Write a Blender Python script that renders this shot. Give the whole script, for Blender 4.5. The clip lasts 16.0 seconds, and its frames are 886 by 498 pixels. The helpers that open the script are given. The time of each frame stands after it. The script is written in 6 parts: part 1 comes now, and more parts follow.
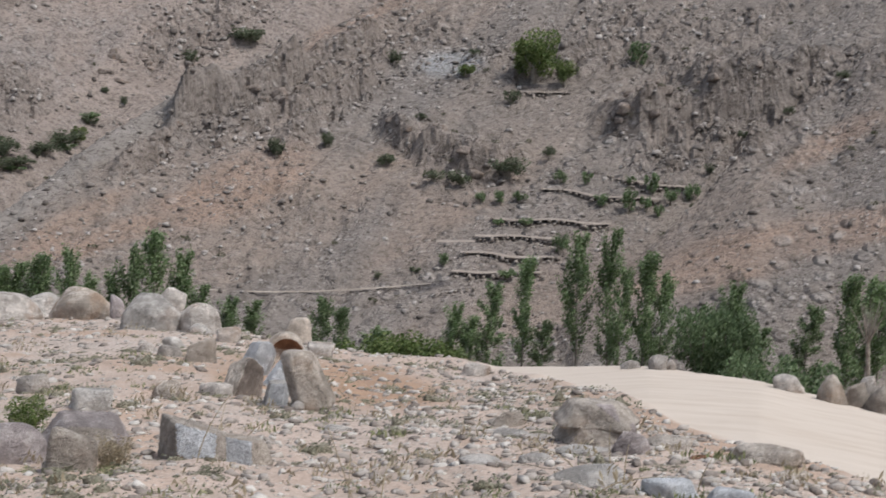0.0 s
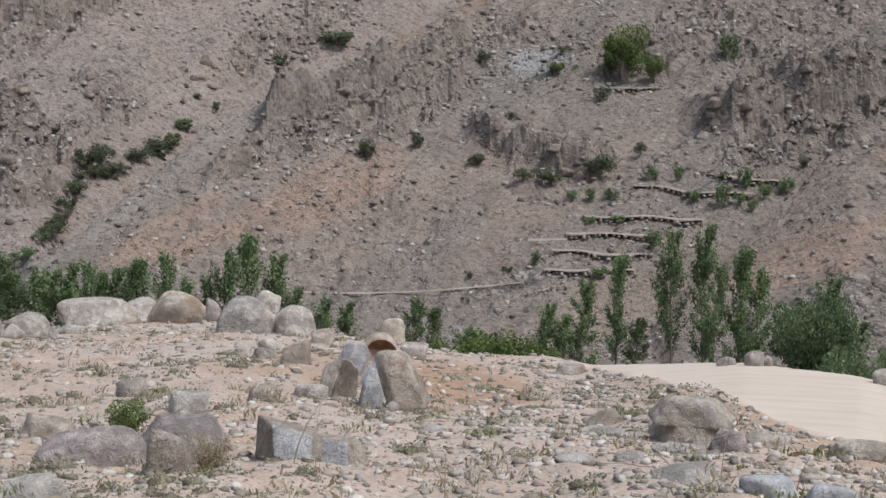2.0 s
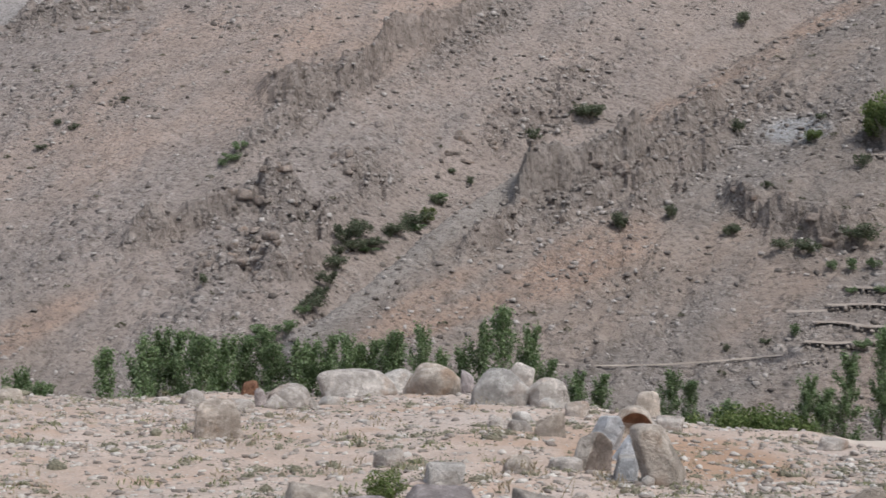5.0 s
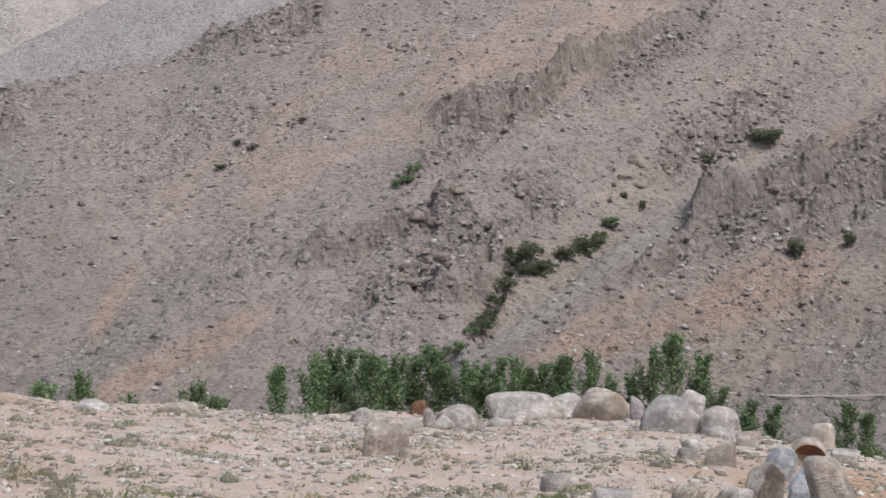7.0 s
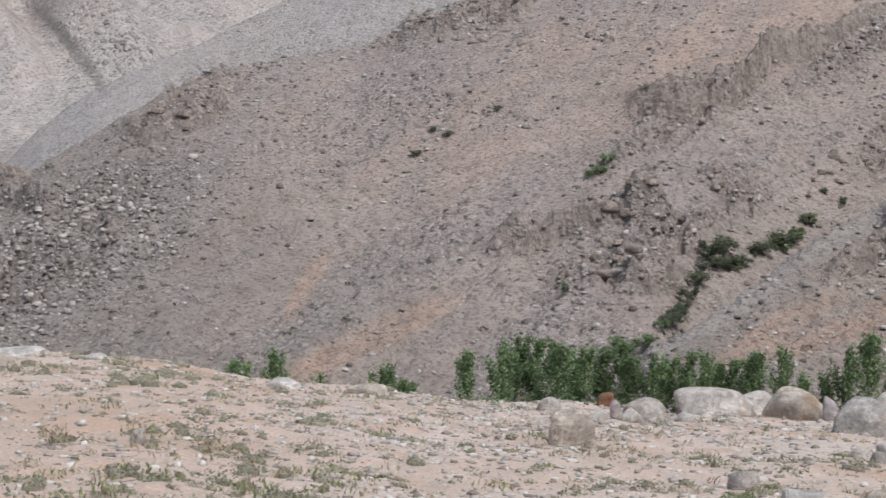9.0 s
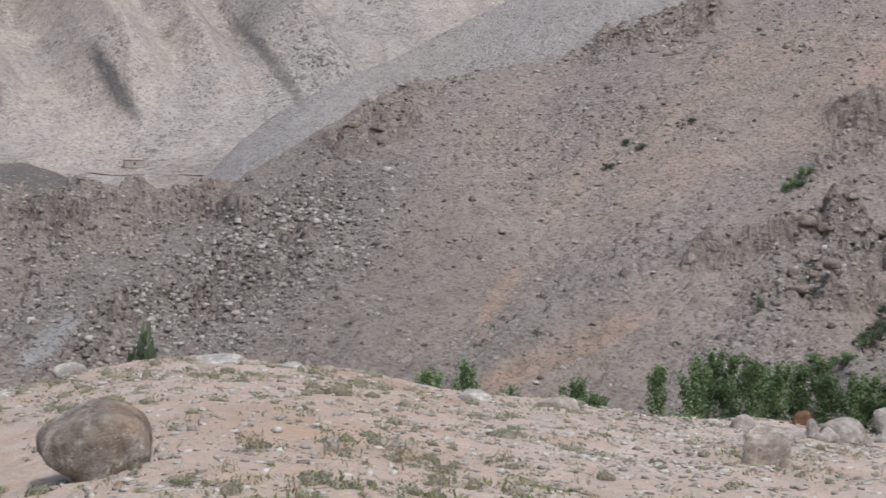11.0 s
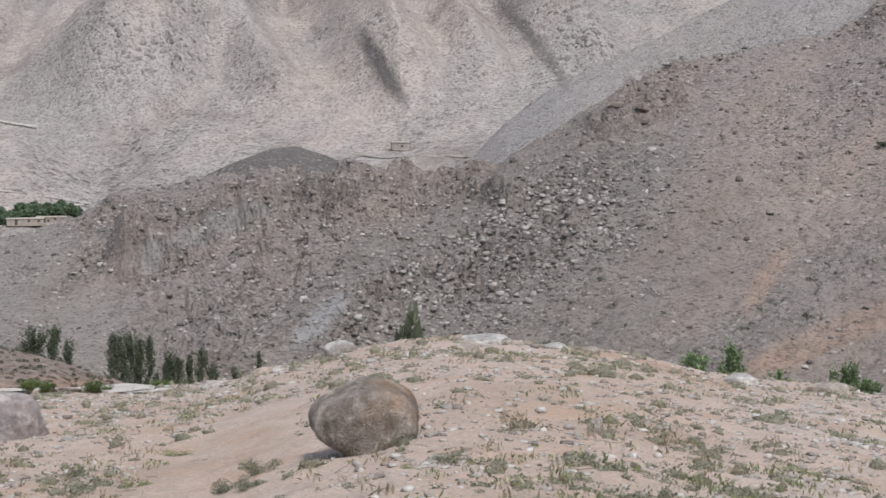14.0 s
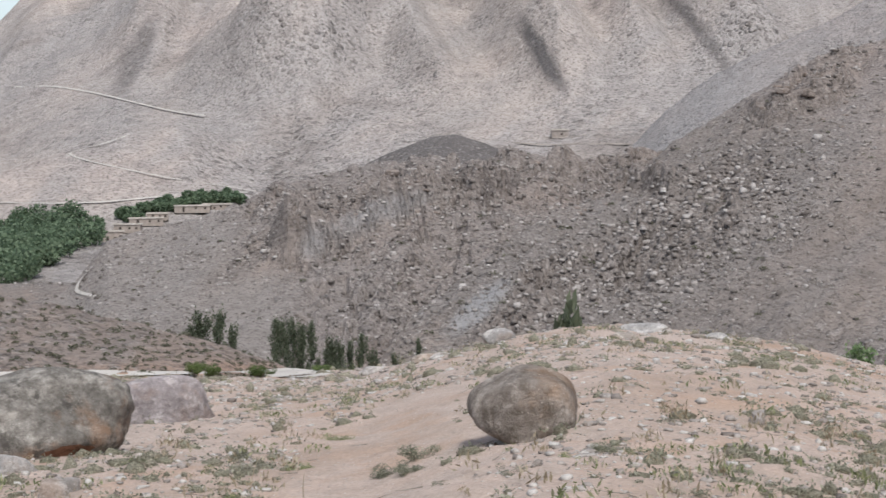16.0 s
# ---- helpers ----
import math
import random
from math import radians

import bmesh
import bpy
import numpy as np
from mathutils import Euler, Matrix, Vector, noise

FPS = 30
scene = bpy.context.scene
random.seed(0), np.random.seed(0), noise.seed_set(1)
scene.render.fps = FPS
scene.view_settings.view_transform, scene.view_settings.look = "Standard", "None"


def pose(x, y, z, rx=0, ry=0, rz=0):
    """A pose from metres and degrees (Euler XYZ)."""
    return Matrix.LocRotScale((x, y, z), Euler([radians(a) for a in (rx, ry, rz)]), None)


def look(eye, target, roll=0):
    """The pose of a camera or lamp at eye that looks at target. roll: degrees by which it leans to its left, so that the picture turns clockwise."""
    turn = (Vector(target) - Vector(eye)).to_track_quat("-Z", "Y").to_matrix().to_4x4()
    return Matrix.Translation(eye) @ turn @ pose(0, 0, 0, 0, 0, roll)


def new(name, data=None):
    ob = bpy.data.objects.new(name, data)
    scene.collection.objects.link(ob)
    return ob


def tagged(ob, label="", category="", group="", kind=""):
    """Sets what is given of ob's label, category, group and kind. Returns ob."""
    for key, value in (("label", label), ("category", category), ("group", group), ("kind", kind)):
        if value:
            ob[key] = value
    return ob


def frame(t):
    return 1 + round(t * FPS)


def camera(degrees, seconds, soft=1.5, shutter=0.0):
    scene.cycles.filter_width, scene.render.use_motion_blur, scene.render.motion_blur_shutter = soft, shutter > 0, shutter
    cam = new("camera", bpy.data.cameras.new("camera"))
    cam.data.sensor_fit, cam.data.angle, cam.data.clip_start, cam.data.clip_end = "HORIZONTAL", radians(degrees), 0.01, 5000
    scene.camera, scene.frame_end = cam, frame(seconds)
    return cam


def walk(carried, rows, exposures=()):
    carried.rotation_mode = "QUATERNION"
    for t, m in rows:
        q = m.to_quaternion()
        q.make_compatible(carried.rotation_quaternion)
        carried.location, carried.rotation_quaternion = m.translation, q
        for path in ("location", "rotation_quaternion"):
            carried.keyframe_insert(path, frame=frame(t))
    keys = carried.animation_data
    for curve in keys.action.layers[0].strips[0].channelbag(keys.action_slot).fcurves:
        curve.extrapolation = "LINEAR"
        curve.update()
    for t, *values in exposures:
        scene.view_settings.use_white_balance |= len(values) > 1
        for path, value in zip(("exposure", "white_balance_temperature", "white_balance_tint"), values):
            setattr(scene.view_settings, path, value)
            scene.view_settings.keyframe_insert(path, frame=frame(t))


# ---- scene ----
import itertools

# ---- camera: one standpoint, panning to the left ----
EYE = Vector((0.0, 0.0, 1.6))
cam = camera(32.65, 16.0, soft=1.5, shutter=0.5)


def aim(bearing, tilt, roll):
    """Pose at the standpoint, looking along a bearing (degrees right of +y) and tilt."""
    b, e = radians(bearing), radians(tilt)
    way = Vector((math.sin(b) * math.cos(e), math.cos(b) * math.cos(e), math.sin(e)))
    return look(EYE, EYE + way * 10, roll)


PATH = [
    (0.0, 0.0, -6.974, 1.309), (0.5, -1.515, -7.803, 0.43), (1.0, -2.517, -8.029, 0.372), (1.5, -3.249, -7.163, 0.108),
    (2.0, -3.499, -7.033, -0.063), (2.5, -3.514, -6.569, 0.663), (3.0, -4.075, -6.469, 0.242), (3.5, -6.698, -6.39, -0.521),
    (4.0, -9.036, -5.741, -0.988), (4.5, -11.365, -4.51, -1.322), (5.0, -13.074, -4.181, -1.358), (5.2, -13.801, -4.066, -1.339),
    (7.3, -20.454, -3.135, -0.075), (7.5, -21.095, -3.111, 0.457), (8.0, -22.991, -3.233, 0.549), (8.5, -25.13, -3.479, 0.463),
    (9.0, -26.778, -3.602, 0.46), (9.2, -27.488, -3.612, 0.271), (11.3, -35.085, -3.067, 0.411), (11.5, -35.751, -3.0, 0.279),
    (12.0, -37.414, -2.947, 0.225), (12.5, -39.714, -3.006, 0.114), (13.0, -41.451, -3.238, 0.081), (13.5, -43.075, -3.725, 0.061),
    (14.0, -44.026, -3.926, -0.065), (14.5, -45.452, -4.036, -0.138), (15.0, -46.924, -4.15, -0.267), (15.5, -48.589, -4.277, -0.091),
    (16.0, -50.066, -4.365, -0.21)]
walk(cam, [(t, aim(b, e, r)) for t, b, e, r in PATH], exposures=[(0.0, 0.48, 6380, 9), (5.0, 0.49, 6350, 9), (9.0, 0.62, 6250, 9), (11.5, 0.44, 6250, 9), (13.0, 0.45, 6250, 9), (16.0, 0.52, 6250, 9)])

# ---- light: bright overcast sky, a wide pale sun high behind thin cloud ----
SUN_EL, SUN_AZ = 58.0, 115.0      # degrees up, degrees right of +y
world = bpy.data.worlds.new("sky")
scene.world = world
world.use_nodes = True
wn = world.node_tree.nodes
sky = wn.new("ShaderNodeTexSky")
sky.sky_type = "NISHITA"
sky.sun_disc = False
sky.sun_elevation, sky.sun_rotation = radians(SUN_EL), radians(SUN_AZ)
sky.dust_density, sky.air_density, sky.ozone_density = 1.5, 1.0, 1.0
hsv = wn.new("ShaderNodeHueSaturation")
hsv.inputs["Saturation"].default_value = 0.6
world.node_tree.links.new(sky.outputs[0], hsv.inputs["Color"])
world.node_tree.links.new(hsv.outputs[0], wn["Background"].inputs["Color"])
wn["Background"].inputs["Strength"].default_value = 0.115
sun = new("sun", bpy.data.lights.new("sun", "SUN"))
sun.data.energy, sun.data.angle, sun.data.color = 2.3, radians(14), (1.0, 0.97, 0.93)
b, e = radians(SUN_AZ), radians(SUN_EL)
sun.matrix_world = look((0, 0, 60), Vector((0, 0, 60)) - Vector((math.sin(b) * math.cos(e), math.cos(b) * math.cos(e), math.sin(e))))


# ---- noise on arrays ----
def hash2(i, j, s):
    h = (i.astype(np.int64) * 374761393 + j.astype(np.int64) * 668265263 + s * 974634777) & 0xFFFFFFFF
    h = ((h ^ (h >> 13)) * 1274126177) & 0xFFFFFFFF
    return ((h ^ (h >> 16)) & 0xFFFF) / 65535.0


def vnoise(x, y, s=0):
    i, j = np.floor(x), np.floor(y)
    u, v = x - i, y - j
    u, v = u * u * u * (u * (u * 6 - 15) + 10), v * v * v * (v * (v * 6 - 15) + 10)
    a, c = hash2(i, j, s), hash2(i + 1, j, s)
    d, f = hash2(i, j + 1, s), hash2(i + 1, j + 1, s)
    return (a + (c - a) * u) * (1 - v) + (d + (f - d) * u) * v


def fbm(x, y, size, octaves=4, s=0, ridged=False):
    """Fractal noise of about -1 to 1, whose largest features have the given size in metres."""
    total, amp, norm = 0.0, 1.0, 0.0
    for k in range(octaves):
        # every octave is turned, so that no grid shows
        a = 0.6 + 1.9 * k
        px, py = (x * math.cos(a) - y * math.sin(a)) / size, (x * math.sin(a) + y * math.cos(a)) / size
        n = vnoise(px, py, s + 17 * k) * 2 - 1
        total, norm = total + amp * ((1 - 2 * np.abs(n)) if ridged else n), norm + amp
        amp, size = amp * 0.55, size * 0.47
    return total / norm


def blocks(x, y, size, s=0):
    """Broken rock: every cell of an uneven net has a height and a tilt of its own; cracks between."""
    x, y = x / size, y / size
    i, j = np.floor(x), np.floor(y)
    d1, d2 = np.full(x.shape, 9.0), np.full(x.shape, 9.0)
    out = np.zeros(x.shape)
    for di in (-1, 0, 1):
        for dj in (-1, 0, 1):
            ci, cj = i + di, j + dj
            ox, oy = x - ci - hash2(ci, cj, s), y - cj - hash2(ci, cj, s + 1)
            d = np.hypot(ox, oy)
            h = hash2(ci, cj, s + 2) * 2 - 1 + (hash2(ci, cj, s + 3) - 0.5) * 1.6 * ox + (hash2(ci, cj, s + 4) - 0.5) * 1.6 * oy
            near = d < d1
            d2 = np.where(near, d1, np.minimum(d2, d))
            out = np.where(near, h, out)
            d1 = np.minimum(d1, d)
    return out - 0.4 * smooth(0.12, 0.0, d2 - d1)


def smooth(a, c, x):
    u = np.clip((x - a) / (c - a), 0, 1)
    return u * u * (3 - 2 * u)


# ---- the lie of the land, by bearing from the standpoint ----
def table(*rows):
    """A smooth curve through rows of (bearing, value)."""
    rows = sorted(rows)
    xs, ys = np.array([r[0] for r in rows], float), np.array([r[1] for r in rows], float)
    return lambda a: np.interp(a, xs, ys)


def rise(el, r):
    return EYE.z + r * np.tan(np.radians(el))


# the stony knoll in front: its crest's angle and distance
knoll_el = table((-180, -9), (-75, -9), (-66.5, -9.0), (-58, -9.0), (-54.5, -8.95), (-53, -8.9), (-51.9, -8.7), (-50, -8.25), (-47.6, -7.75), (-45.5, -7.4),
                 (-43.5, -7.2), (-39, -7.55), (-37.2, -7.75), (-32.8, -8.65), (-29.7, -8.9), (-27.2, -9.15), (-25.6, -9.3), (-17.2, -9.65), (-12.4, -9.75), (-10.3, -9.95),
                 (-7.5, -10.3), (-3.5, -11.0), (2.2, -11.15), (8, -10.95), (12.2, -11.2), (16.7, -12.05), (24, -12.5), (60, -9), (180, -9))
knoll_r = table((-180, 40), (-75, 70), (-58, 70), (-54, 60), (-51, 50), (-46, 45), (-35, 45), (-25, 41), (-12, 36), (-4, 32), (2.2, 30), (8, 27), (16, 24), (24, 22), (60, 40), (180, 40))
floor_z = table((-180, -22), (-60, -28), (-48, -28), (-36, -25), (-20, -22), (20, -22), (180, -22))


def sheet(el, rc, rf, zf, back=0.45, power=1.0, least=3.0):
    """One mountainside: crest angle and distance, foot distance and height, by bearing."""
    def z(a, r):
        c, f = rc(a), rf(a)
        zc = rise(el(a), c)
        zz = np.minimum(zf(a), zc - least)
        u = (r - f) / np.maximum(c - f, 1.0)
        front = zz + (zc - zz) * np.sign(u) * np.abs(u) ** power
        return np.where(r < c, front, zc - back * (r - c))
    return z


spur_el = table((-40, -18), (-21, -10), (-18.8, -7.2), (-16.2, -5.6), (-13.1, -3.3), (-10.5, -1.9), (-6.3, 0.3), (-2, 2.5), (1.6, 4.3), (8, 7.5), (16, 11), (30, 13), (60, 6), (180, 5))
spur_r = table((-40, 125), (-18.8, 142), (-13.1, 165), (-6.3, 195), (-2, 215), (1.6, 230), (8, 260), (16, 300), (60, 320))
spur = sheet(spur_el, spur_r, table((-18.8, 120), (-13, 128), (20, 132)), table((-18.8, -22), (20, -22)))
debris = sheet(table((-3, -16), (4, -10.5), (5.6, -8.5), (7.8, -6.7), (9.7, -4.7), (11.6, -2.4), (14.4, -0.6), (16, 1.4), (20, 5), (40, 10)),
               table((4, 128), (5.6, 131), (11.6, 146), (16, 160), (30, 200)), table((0, 112), (20, 118)), table((0, -22), (1, -22)), back=0.2)
slope_el = table((-75, -14), (-56, -12), (-52.5, -8.4), (-51, -6.7), (-47.3, -3.8), (-43.1, -1.6), (-41.5, -0.3), (-39.8, 0.7), (-38, 1.9), (-36.2, 3.0), (-33, 3.4), (-30, 3.8), (-27, 5.2), (-24, 7), (-20, 9), (-13, 12), (0, 14), (40, 14), (90, 6))
slope_r = table((-56, 160), (-52.5, 168), (-51, 176), (-47, 205), (-43, 235), (-36, 270), (-27, 290), (-20, 330), (-13, 360), (0, 400), (40, 460))
slope = sheet(slope_el, slope_r, table((-56, 140), (-52, 145), (-36, 150), (-18.8, 152), (-13, 186), (-6, 218), (0, 248), (16, 335)),
              table((-56, -28), (-36, -25), (-18.8, -23), (-13, -18), (-6, -7), (0, 3), (16, 44)), back=0.25)
shoulder = sheet(table((-75, -14), (-50, -6), (-45.5, -2.2), (-43, -0.5), (-41.7, 0.9), (-39.8, 2.3), (-36, 4), (-31.8, 6.2), (-28, 8), (-15, 10)),
                 table((-50, 400), (0, 440)), table((-50, 330), (0, 340)), table((-50, -26), (-30, -8)))
crag = sheet(table((-90, -9), (-70, -7.6), (-66, -6.6), (-64, -5.6), (-62.6, -3.9), (-59.5, -3.1), (-57.2, -2.45), (-55.3, -2.0), (-51.9, -1.25), (-48.2, -1.05), (-42.9, -0.95), (-38, -1.5), (-30, -3)),
             table((-70, 235), (-66, 245), (-62.6, 270), (-57, 285), (-52, 300), (-45, 330)), table((-70, 175), (-45, 190)), table((-70, -28), (-45, -28)))
dome = sheet(table((-62, -7), (-57, -3.1), (-55, -2.1), (-52.5, -0.9), (-50.5, -0.1), (-49.6, 0.0), (-48.4, -0.4), (-46.5, -1.3), (-42, -4)),
             table((-60, 372), (-40, 380)), table((-60, 320), (-40, 330)), table((-60, -22), (-40, -8)))
lowhill = sheet(table((-100, -6), (-72, -5.7), (-66.5, -5.95), (-64.5, -6.2), (-61.4, -6.95), (-58.3, -7.9), (-56.6, -8.6), (-55.5, -9.2), (-52, -12), (-45, -18)),
                table((-75, 86), (-55, 84)), table((-75, 71), (-55, 71)), table((-75, -9.6), (-66, -9.6), (-55, -10.2)), back=0.4, least=0.3)
bench = sheet(table((-60, -4), (-50, -0.7), (-46, -0.1), (-43, 0.35), (-38, 0.9), (-30, 0)), table((-60, 560), (-30, 560)), table((-60, 400), (-30, 400)), table((-60, -36), (-30, -20)), back=0.05)
footspur = sheet(table((-80, -3), (-66.4, -1.4), (-64.2, -0.6), (-61.9, 0.1), (-59.6, 0.4), (-57, -0.6), (-55, -1.9), (-50, -5)),
                 table((-70, 680), (-50, 760)), table((-70, 570), (-50, 600)), table((-70, -38), (-50, -38)), back=0.3)
mountain = sheet(table((-110, 3), (-90, 1), (-75, 0.5), (-70, 1.5), (-66.2, 3.7), (-65.4, 4.6), (-64.2, 5.7), (-62, 7.2), (-58, 9), (-45, 12), (-25, 12), (0, 10), (30, 9), (90, 5), (180, 3)),
                 table((-180, 1500), (180, 1500)), table((-180, 560), (-60, 600), (-45, 540), (180, 560)), table((-180, -38), (180, -38)), power=1.15)


def knoll(a, r):
    rc = knoll_r(a)
    zc = rise(knoll_el(a), rc)
    front = zc * (r / rc)
    over = np.maximum(r - rc, 0)
    return np.where(r < rc, front, zc - 0.30 * over - 0.012 * over ** 2 * np.exp(-over / 60))


ROAD = [(0.2, 33.0), (1.2, 28.5), (1.95, 23.4), (2.2, 19.9), (2.65, 16.4), (3.0, 14.4), (4.0, 13.2), (8.0, 10.0), (18, 4), (30, 10), (12, 22.3), (9, 23.6), (6.4, 25.6), (4.4, 27.4), (2.6, 31.5), (1.0, 36)]


# tracks over the far slopes, as bearings and distances
TRACKS = (
    [(-65.8, 1076), (-64.3, 977), (-62.3, 885), (-60.7, 837), (-59.0, 799)],
    [(-61.6, 712), (-62.0, 704), (-62.75, 696), (-63.4, 700), (-64.0, 694), (-63.2, 676), (-61.7, 658), (-60.3, 648), (-58.2, 650), (-57.1, 653)],
    [(-68, 640), (-66.4, 637), (-64.4, 623), (-62.4, 621), (-60.7, 627), (-58.6, 638), (-57.4, 650)],
    [(-47.5, 560), (-46.6, 545), (-45.8, 540), (-44.4, 534), (-43.0, 521)])


def inside(poly, x, y):
    """Signed distance to a polygon, positive inside."""
    best, odd = np.full(x.shape, 1e9), np.zeros(x.shape, bool)
    for (x0, y0), (x1, y1) in zip(poly, poly[1:] + poly[:1]):
        dx, dy = x1 - x0, y1 - y0
        u = np.clip(((x - x0) * dx + (y - y0) * dy) / (dx * dx + dy * dy), 0, 1)
        best = np.minimum(best, np.hypot(x - x0 - u * dx, y - y0 - u * dy))
        cross = (y0 > y) != (y1 > y)
        odd ^= cross & (x < (x1 - x0) * (y - y0) / (y1 - y0 + 1e-12) + x0)
    return np.where(odd, best, -best)


def along(line, x, y):
    """Distance to a polyline."""
    best = np.full(x.shape, 1e9)
    for (x0, y0), (x1, y1) in zip(line, line[1:]):
        dx, dy = x1 - x0, y1 - y0
        u = np.clip(((x - x0) * dx + (y - y0) * dy) / (dx * dx + dy * dy), 0, 1)
        best = np.minimum(best, np.hypot(x - x0 - u * dx, y - y0 - u * dy))
    return best


def polar(a, r):
    return r * math.sin(radians(a)), r * math.cos(radians(a))


def blob(a, e, ca, ce, ra, re, lean=0.0):
    """A soft oval in bearing and height angle, its long axis raised by lean degrees."""
    c, q = math.cos(radians(lean)), math.sin(radians(lean))
    u, v = (a - ca) * c + (e - ce) * q, -(a - ca) * q + (e - ce) * c
    return smooth(1.25, 0.6, np.hypot(u / ra, v / re))


def rockiness(a, e, x, y):
    """Where bare rock breaks through the hillside."""
    m = 0.75 * smooth(0.1, 0.55, fbm(x, y, 34, 3, 8))
    for spot in ((-6.3, -1.5, 3.6, 0.6, 33), (-4.4, -2.1, 3.0, 0.4, 33), (-2.0, 0.6, 2.2, 0.5, 28), (-8.6, -3.0, 1.4, 0.35, 35), (1.0, -4.6, 2.0, 0.7, -8), (10.2, -2.6, 3.6, 1.3, 12), (14.5, -0.3, 3.0, 0.9, 25),
                 (-19.5, -3.6, 4.2, 0.9, 24), (-15.5, -1.6, 1.0, 0.7, 10), (-17.5, 1.6, 4.0, 0.8, 32), (-11.5, 4.0, 3.0, 0.8, 35), (-9.0, 1.0, 3.0, 1.2, 30),
                 (-27.0, 4.8, 2.4, 0.8, 20), (-36.0, 2.2, 2.2, 0.8, 30), (-41.0, -3.5, 4.5, 1.8, 38), (-46.5, -6.2, 3.4, 1.0, 38), (4.5, -7.0, 1.5, 0.8, 0), (-53.4, -3.3, 3.2, 0.8, 33), (-49.5, -1.9, 3.4, 0.55, 8), (-57.2, -4.6, 2.4, 0.6, 32), (-44.0, -1.8, 2.5, 0.6, 10)):
        m = np.maximum(m, blob(a, e, *spot))
    return m


# bedrock scarps: foot line as bearings and height angles, height in metres, depth of the tread behind in degrees
SCARPS = (
    (((-10.3, -3.2), (-8.6, -2.5), (-7.3, -2.2), (-6.0, -1.4), (-5.2, -0.6)), 5.2, 1.7),
    (((-8.6, -3.65), (-6.5, -2.6), (-5.6, -2.4), (-4.6, -1.8), (-2.7, -1.2)), 3.4, 1.0),
    (((-12.4, -4.8), (-11.5, -4.4), (-10.7, -4.1), (-9.9, -3.5)), 2.4, 0.9),
    (((-2.4, -2.9), (-0.9, -3.8), (0.6, -4.2), (2.3, -4.2), (3.0, -3.6)), 3.2, 1.5),
    (((5.6, -2.4), (7.3, -2.6), (8.7, -2.3), (10.3, -2.0), (12.9, -1.5)), 4.6, 1.4),
    (((8.8, -1.0), (10.3, -0.8), (11.7, -1.0), (12.7, -0.7), (14.4, 0.2)), 3.2, 1.2),
    (((-5.4, -0.2), (-3.9, 0.0), (-2.2, 0.9)), 2.4, 1.0),
    (((-19.8, 1.3), (-17.7, 1.2), (-15.8, 1.6), (-14.7, 2.9), (-12.5, 3.6), (-10.5, 4.6)), 3.6, 1.4))
SCARPS_WEST = (
    (((-25.2, -4.0), (-23.1, -3.3), (-20.6, -2.8), (-18.2, -2.6)), 3.0, 1.3),
    (((-20.2, -5.4), (-18.8, -5.3), (-17.5, -4.7)), 2.6, 1.0),
    (((-17.1, -1.2), (-16.3, -1.35), (-15.3, -1.2)), 2.6, 1.0),
    (((-28.5, 4.0), (-26.5, 4.2), (-23.5, 5.4)), 4.0, 1.2),
    (((-39.1, 0.4), (-37.0, 0.5), (-34.8, 1.5)), 4.0, 1.2),
    (((-56.6, -5.5), (-55.1, -5.3), (-54.1, -5.0), (-52.4, -4.2)), 8.5, 1.9),
    (((-53.2, -4.1), (-51.7, -3.7), (-50.4, -3.2), (-48.7, -3.0), (-47.2, -2.4)), 7.5, 1.5),
    (((-48.2, -1.7), (-45.3, -1.9), (-43.1, -2.2), (-41.0, -2.6)), 4.0, 1.0))


def scarps(a, e):
    """Height that the bedrock scarps add to the slope, and where their broken faces are."""
    far = smooth(-40, -46, a)
    flute = smooth(-13, -11, a) * smooth(-2, -4, a)
    jag = 0.16 * (1 - far) * flute * fbm(a, 0.3 * e, 0.75, 3, 71, True) + 0.3 * (1 - flute) * (1 - far) * fbm(a, e, 1.6, 4, 75) + 0.4 * far * fbm(a, 1.3 * e, 2.2, 4, 71)
    uneven = 0.8 + 0.7 * fbm(a, 0.8 * e, 1.7, 3, 73)
    out, face = np.zeros(a.shape), np.zeros(a.shape)
    for line, h, up in SCARPS + SCARPS_WEST:
        la, le = [q[0] for q in line], [q[1] for q in line]
        d = e - np.interp(a, la, le) + jag
        ends = smooth(la[0] - 0.4, la[0] + 0.7, a) * smooth(la[-1] + 0.4, la[-1] - 0.7, a)
        out = np.maximum(out, h * ends * uneven * smooth(0.0, 0.3, d) * smooth(up, 0.35, d))
        face = np.maximum(face, ends * smooth(-0.15, 0.05, d) * smooth(0.35 + 0.3 * up, 0.35, d))
    return out, face


# great ribs of the far mountain: their line, half width in degrees and height in metres
RIBS = (
    (((-58.6, 0.3), (-57.5, 1.0), (-56.0, 2.3), (-54.1, 4.2), (-52.0, 6.5)), 3.6, 70),
    (((-45.2, 1.2), (-46.0, 2.5), (-47.6, 5.0), (-49.0, 7.5)), 2.4, 40),
    (((-38.0, 2.0), (-39.3, 3.2), (-40.9, 5.0), (-42.5, 7.0)), 2.2, 40),
    (((-63.6, 0.8), (-62.0, 2.5), (-60.6, 5.0), (-60.0, 7.0)), 1.6, 26),
    (((-49.8, 1.0), (-51.2, 3.0), (-52.2, 5.0)), 1.7, 20),
    (((-42.0, 1.6), (-43.2, 3.4), (-44.6, 6.0)), 1.5, 24))


